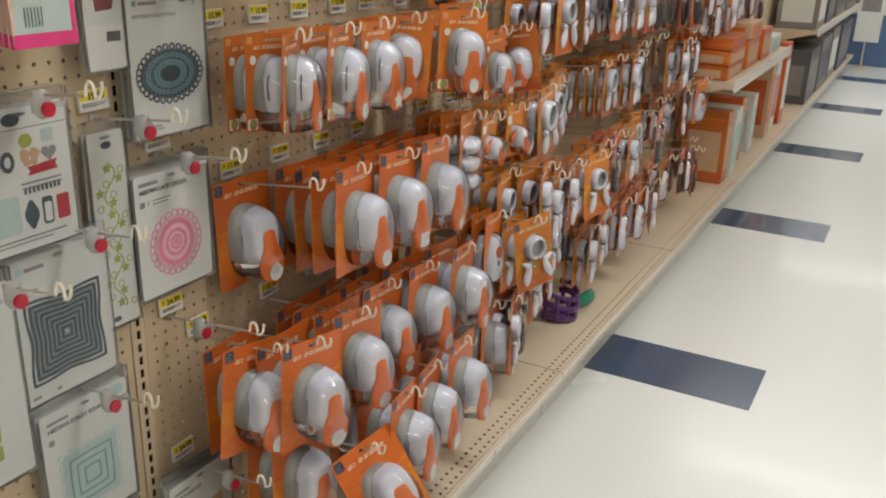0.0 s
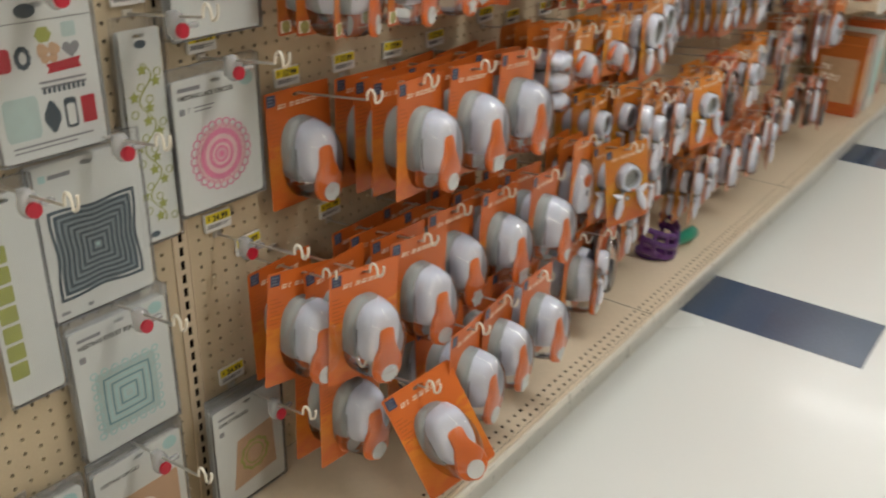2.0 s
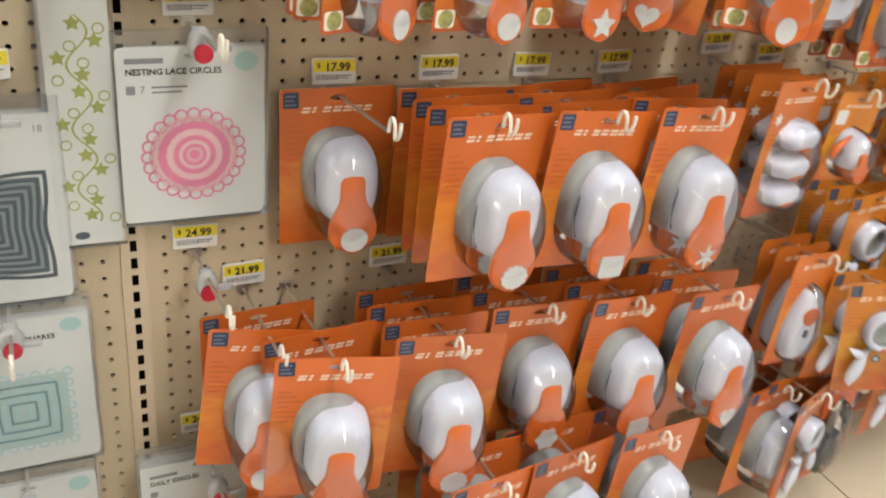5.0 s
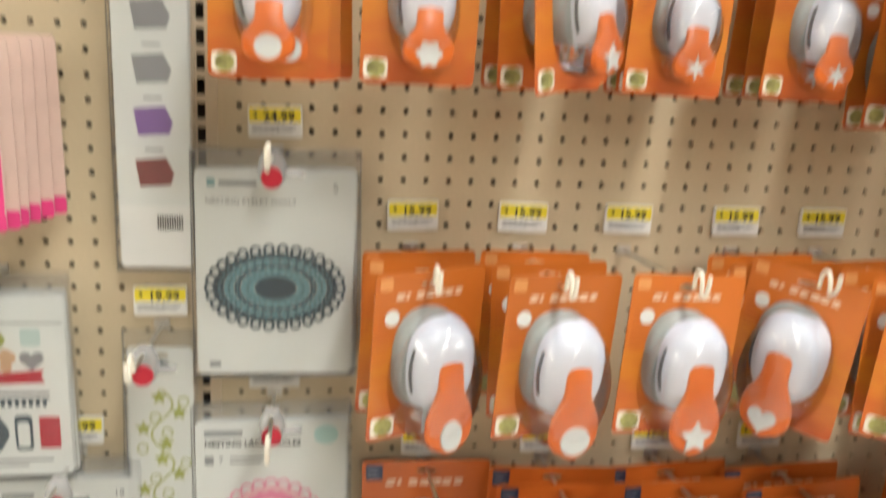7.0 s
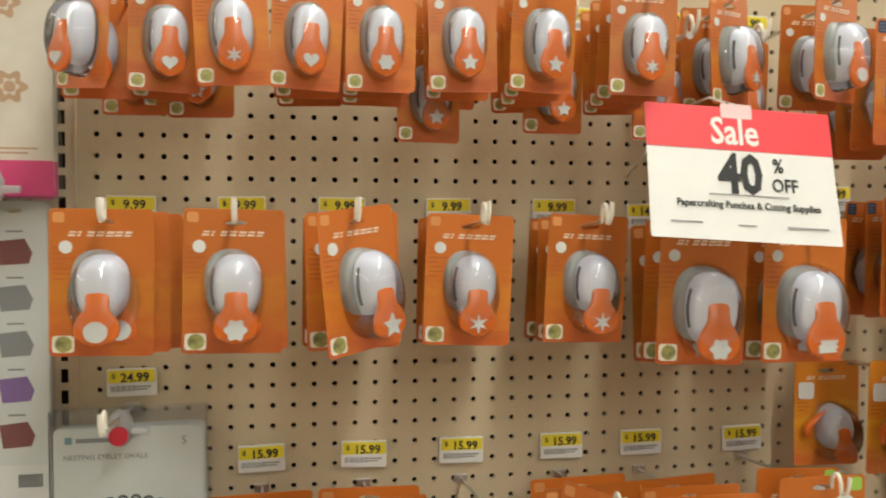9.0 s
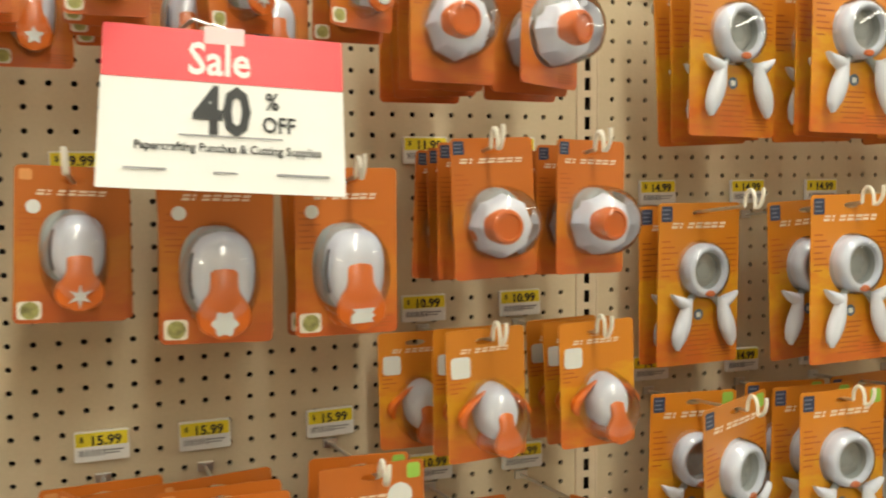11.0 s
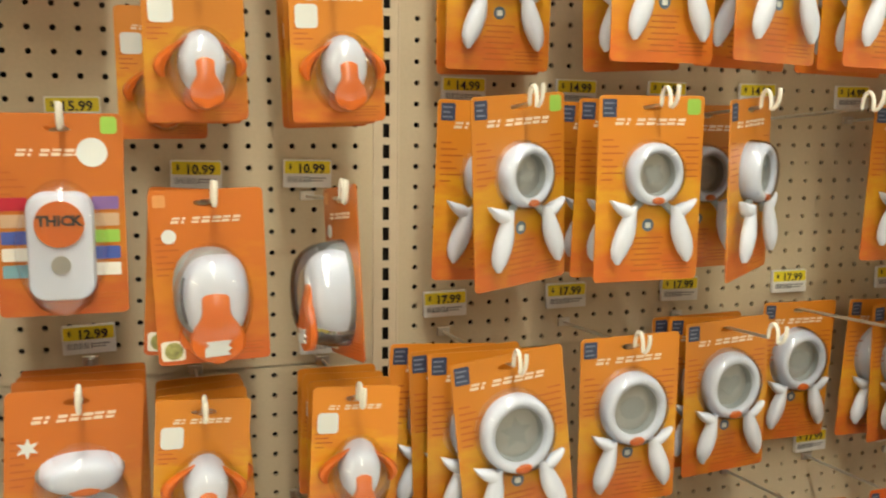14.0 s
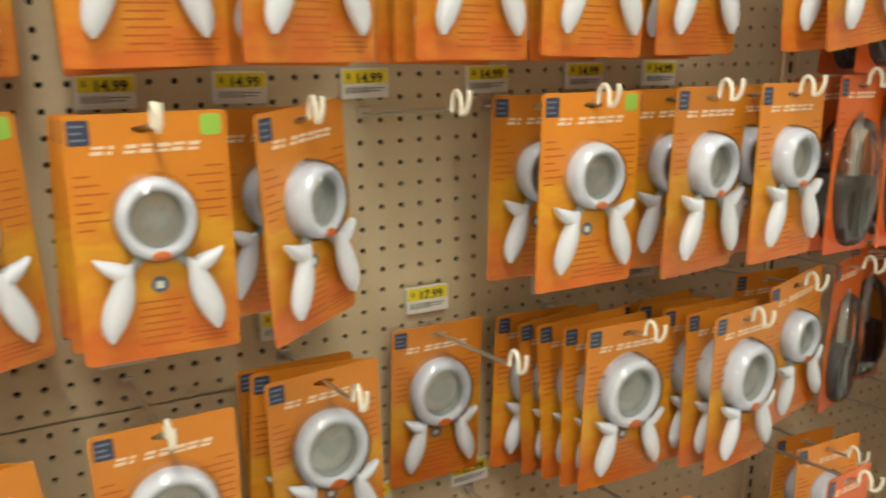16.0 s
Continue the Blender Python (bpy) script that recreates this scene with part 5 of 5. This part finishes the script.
# ---- sale sign ----
s = thing("sale_sign", "red and white sale sign, 40 percent off, on a wire arm", "sign")
SW, SH = 0.214, 0.142
part("sheet", plate(rrect(-SW / 2, -SH, SW / 2, 0, 0.001, 2), 0.0008, 0.0), TAGW, s, "white card sheet")
part("red_band", plate(rrect(-SW / 2, -0.047, SW / 2, 0, 0.001, 2), 0.0, -0.0006), SALER, s, "red header band")
part("tape", plate(rrect(-0.02, -0.012, 0.016, 0.004, 0.001, 2), -0.0006, -0.0012), LPINK, s)
for body, size, x, z, m, b in (("Sale", 0.041, -0.006, -0.028, TAGW, 0.0007), ("40", 0.058, -0.003, -0.0745, INK, 0.0018), ("%", 0.021, 0.041, -0.062, INK, 0.0004), ("OFF", 0.020, 0.047, -0.083, INK, 0.0003),
                               ("Papercrafting Punches & Cutting Supplies", 0.0104, 0.004, -0.1055, INK, 0.00015)):
    o = part("lettering", text_mesh(body, size, m, "CENTER", b, 0.94 if size < 0.012 else 0.86), m, s, "printed words")
    o.location = (x, -0.0010, z)
bars(s, [(-0.04, -0.0955, 0.05, -0.0945), (-0.085, -0.126, -0.05, -0.1245), (-0.01, -0.127, 0.01, -0.1258), (0.045, -0.127, 0.092, -0.1252)], INKG, "fine_print")
part("wire_arm", tube([(-0.045, 0.28, 0.012), (-0.045, 0.03, 0.012), (-0.03, 0.004, 0.012), (0.0, 0.002, 0.004)], 0.0016), ZINC, s, "zinc wire sign arm")
s.matrix_basis = pose(0.731, -0.225, 1.638, -20, 3, -4) @ Matrix.Diagonal((0.957, 1, 1.05, 1))

# ---- on the deck and along the far shelves ----
p = thing("purple_tool", "glossy purple curved plastic tool with green tip on deck", "craft tool")
for k, (r0, zz) in enumerate(((0.085, 0.012), (0.092, 0.040), (0.088, 0.066))):
    pts = [(r0 * math.cos(a), 0.75 * r0 * math.sin(a), zz + 0.010 * math.cos(2 * a)) for a in (radians(-200 + 220 * i / 20) for i in range(21))]
    part("curved_rib", tube(pts, 0.0095 - 0.001 * k, 8), PURPLE, p, "purple plastic band", True)
for i in range(7):
    a = radians(-190 + 33 * i)
    part("upright_rib", tube([(0.085 * math.cos(a), 0.064 * math.sin(a), 0.010), (0.094 * math.cos(a), 0.07 * math.sin(a), 0.040), (0.090 * math.cos(a), 0.066 * math.sin(a), 0.07)], 0.0075, 8), PURPLE, p, "", True)
part("base_disc", plate(oval(0, 0, 0.078, 0.058, 24), 0, 0.006), PURPLE, p).rotation_euler = (radians(90), 0, 0)
part("green_tip", tube([(0.08, -0.04, 0.018), (0.15, -0.055, 0.020), (0.205, -0.062, 0.020), (0.215, -0.063, 0.020)], [0.012, 0.019, 0.018, 0.011], 12), GREENP, p, "green rounded tip", True)
p.matrix_basis = pose(1.585, -0.195, DECK_Z + 0.004) @ Matrix.Diagonal((0.80, 0.95, 1.30, 1))


def carton(x0, x1, y0, y1, z0, z1, material, panel, label):
    """A closed box with a printed panel on the face and end, and a lid edge."""
    root = thing("carton", label, "box", "boxed goods")
    w, dd, h = x1 - x0, y1 - y0, z1 - z0
    part("box_body", box_bm((0, 0, 0), (w, dd, h), 0.004), material, root)
    part("front_panel", box_bm((w * 0.10, -0.0015, h * 0.18), (w * 0.9, 0, h * 0.78), 0), panel, root, "printed front panel")
    part("end_panel", box_bm((-0.0015, dd * 0.12, h * 0.16), (0, dd * 0.88, h * 0.72), 0), panel, root, "printed end panel")
    part("lid_edge", box_bm((-0.002, -0.002, h * 0.88), (w + 0.002, dd + 0.002, h * 0.9), 0), material, root)
    root.matrix_basis = pose(x0, y0, z0, 0, 0, random.uniform(-1, 1))
    return root


def steel_shelf(x0, x1, z, depth=0.36):
    root = thing("steel_shelf", "beige steel shelf with pale price rail on brackets", "shelf", "far shelves")
    part("tray", box_bm((x0, -depth, z - 0.03), (x1, -0.002, z), 0.002), METAL, root)
    part("price_rail", box_bm((x0, -depth - 0.008, z - 0.045), (x1, -depth - 0.0005, z + 0.012), 0.002), LIP, root, "pale price rail")
    for bx in (x0 + 0.01, x1 - 0.02):
        part("bracket", plate([(-0.002, z - 0.03), (-depth * 0.9, z - 0.03), (-0.002, z - 0.12)], 0, 0.004), METAL, root).matrix_basis = pose(bx, 0, 0, 0, 0, 90) @ Matrix.Scale(1, 4)
    return root


steel_shelf(3.22, 4.86, 0.735)
for x0, x1, z0, z1, m, q in ((3.26, 3.62, 0.736, 0.80, CARD, KRAFT), (3.27, 3.60, 0.803, 0.865, CARD, KRAFT), (3.30, 3.62, 0.868, 0.925, CARD, CARDR), (3.70, 4.02, 0.736, 0.88, CARD, KRAFT),
                             (3.72, 4.00, 0.883, 0.96, KRAFT, CARD), (4.10, 4.34, 0.736, 0.90, CARDR, KRAFT), (4.42, 4.72, 0.736, 0.83, PAPER, LTEAL)):
    carton(x0, x1, -0.32, -0.06, z0, z1, m, q, "orange and brown printed carton of craft tools on shelf")
# tools in clear packs lean on the pegboard over the shelf
for k, x, z, y in (("W", 3.24, 1.12, -0.24), ("Z", 3.34, 1.06, -0.20), ("q", 3.46, 1.14, -0.26), ("W", 3.58, 1.10, -0.22), ("r", 3.72, 1.16, -0.24), ("q", 3.86, 1.12, -0.20), ("W", 4.00, 1.16, -0.24),
                   ("q", 4.16, 1.10, -0.22), ("Z", 4.30, 1.14, -0.24), ("q", 4.44, 1.12, -0.2)):
    peg(k, x, z, -y, 2, 0.05, random.uniform(-8, 16), random.uniform(-5, 5), "", "")
for i in range(9):
    x = 3.26 + 0.16 * i
    peg("qWrq"[i % 4], x, 1.40, 0.22, 3, 0.04, random.uniform(-8, 16), random.uniform(-5, 5), "", "")
for x0, x1, h, m, q, dy in ((3.56, 3.68, 0.37, CARD, KRAFT, 0.03), (3.72, 3.88, 0.36, PAPER, LTEAL, 0.02), (4.06, 4.16, 0.36, CARDR, KRAFT, 0.06), (4.36, 4.48, 0.34, PAPER, LTEAL, 0.05),
                            (4.82, 4.98, 0.50, KRAFT, CARDR, 0.04), (5.06, 5.22, 0.46, PAPER, CARDR, 0.05), (5.34, 5.50, 0.54, CARDR, PAPER, 0.04)):
    carton(x0, x1, -0.33 + dy, -0.08, DECK_Z + 0.001, DECK_Z + h, m, q, "tall printed carton standing on the base deck")
for x0, x1, h, m, q in ((6.20, 6.78, 0.40, DGREY, BOXG), (6.86, 7.46, 0.42, BOXG, DGREY), (7.56, 8.20, 0.44, BOXG, PAPER), (8.30, 9.30, 0.42, DGREY, BOXG)):
    carton(x0, x1, -0.34, -0.05, DECK_Z + 0.001, DECK_Z + h, m, q, "grey carton of a die cutting machine on deck")
steel_shelf(6.15, 9.40, 0.72)
for x0, x1, h, m, q in ((6.20, 6.72, 0.30, BOXG, PAPER), (6.80, 7.32, 0.34, DGREY, BOXG), (7.44, 8.2, 0.36, BOXG, DGREY), (8.3, 9.2, 0.34, BOXG, DGREY)):
    carton(x0, x1, -0.34, -0.05, 0.721, 0.72 + h, m, q, "grey carton of a die cutting machine on shelf")

# the end of the aisle
e = thing("end_counter", "low blue counter with white goods across the aisle end", "counter")
part("counter_front", box_bm((10.2, -4.5, 0), (10.9, 0.6, 0.56), 0.01), BLUEW, e, "blue painted front")
part("counter_top", box_bm((10.16, -4.54, 0.56), (10.94, 0.64, 0.60), 0.006), LIP, e)
e2 = thing("white_goods", "white boxed goods along the blue counter", "box")
for i in range(9):
    part("white_box", box_bm((10.35, -4.3 + 0.5 * i, 0.601), (10.75, -3.88 + 0.5 * i, 0.90 + 0.08 * (i % 3)), 0.006), PAPER if i % 2 else BOXG, e2)
es = thing("end_sign", "white sign board with a grey picture at the aisle end", "sign")
part("board", box_bm((9.80, -0.58, 0.30), (9.815, -0.33, 1.30), 0.003), PAPER, es, "white sign board")
part("picture", box_bm((9.797, -0.55, 0.62), (9.80, -0.36, 0.90), 0), BOXG, es, "grey printed picture")
part("foot", box_bm((9.76, -0.50, 0.0), (9.86, -0.40, 0.02), 0.004), METAL, es)
part("pole", tube([(9.822, -0.45, 0.02), (9.822, -0.45, 1.2)], 0.008), METAL, es)
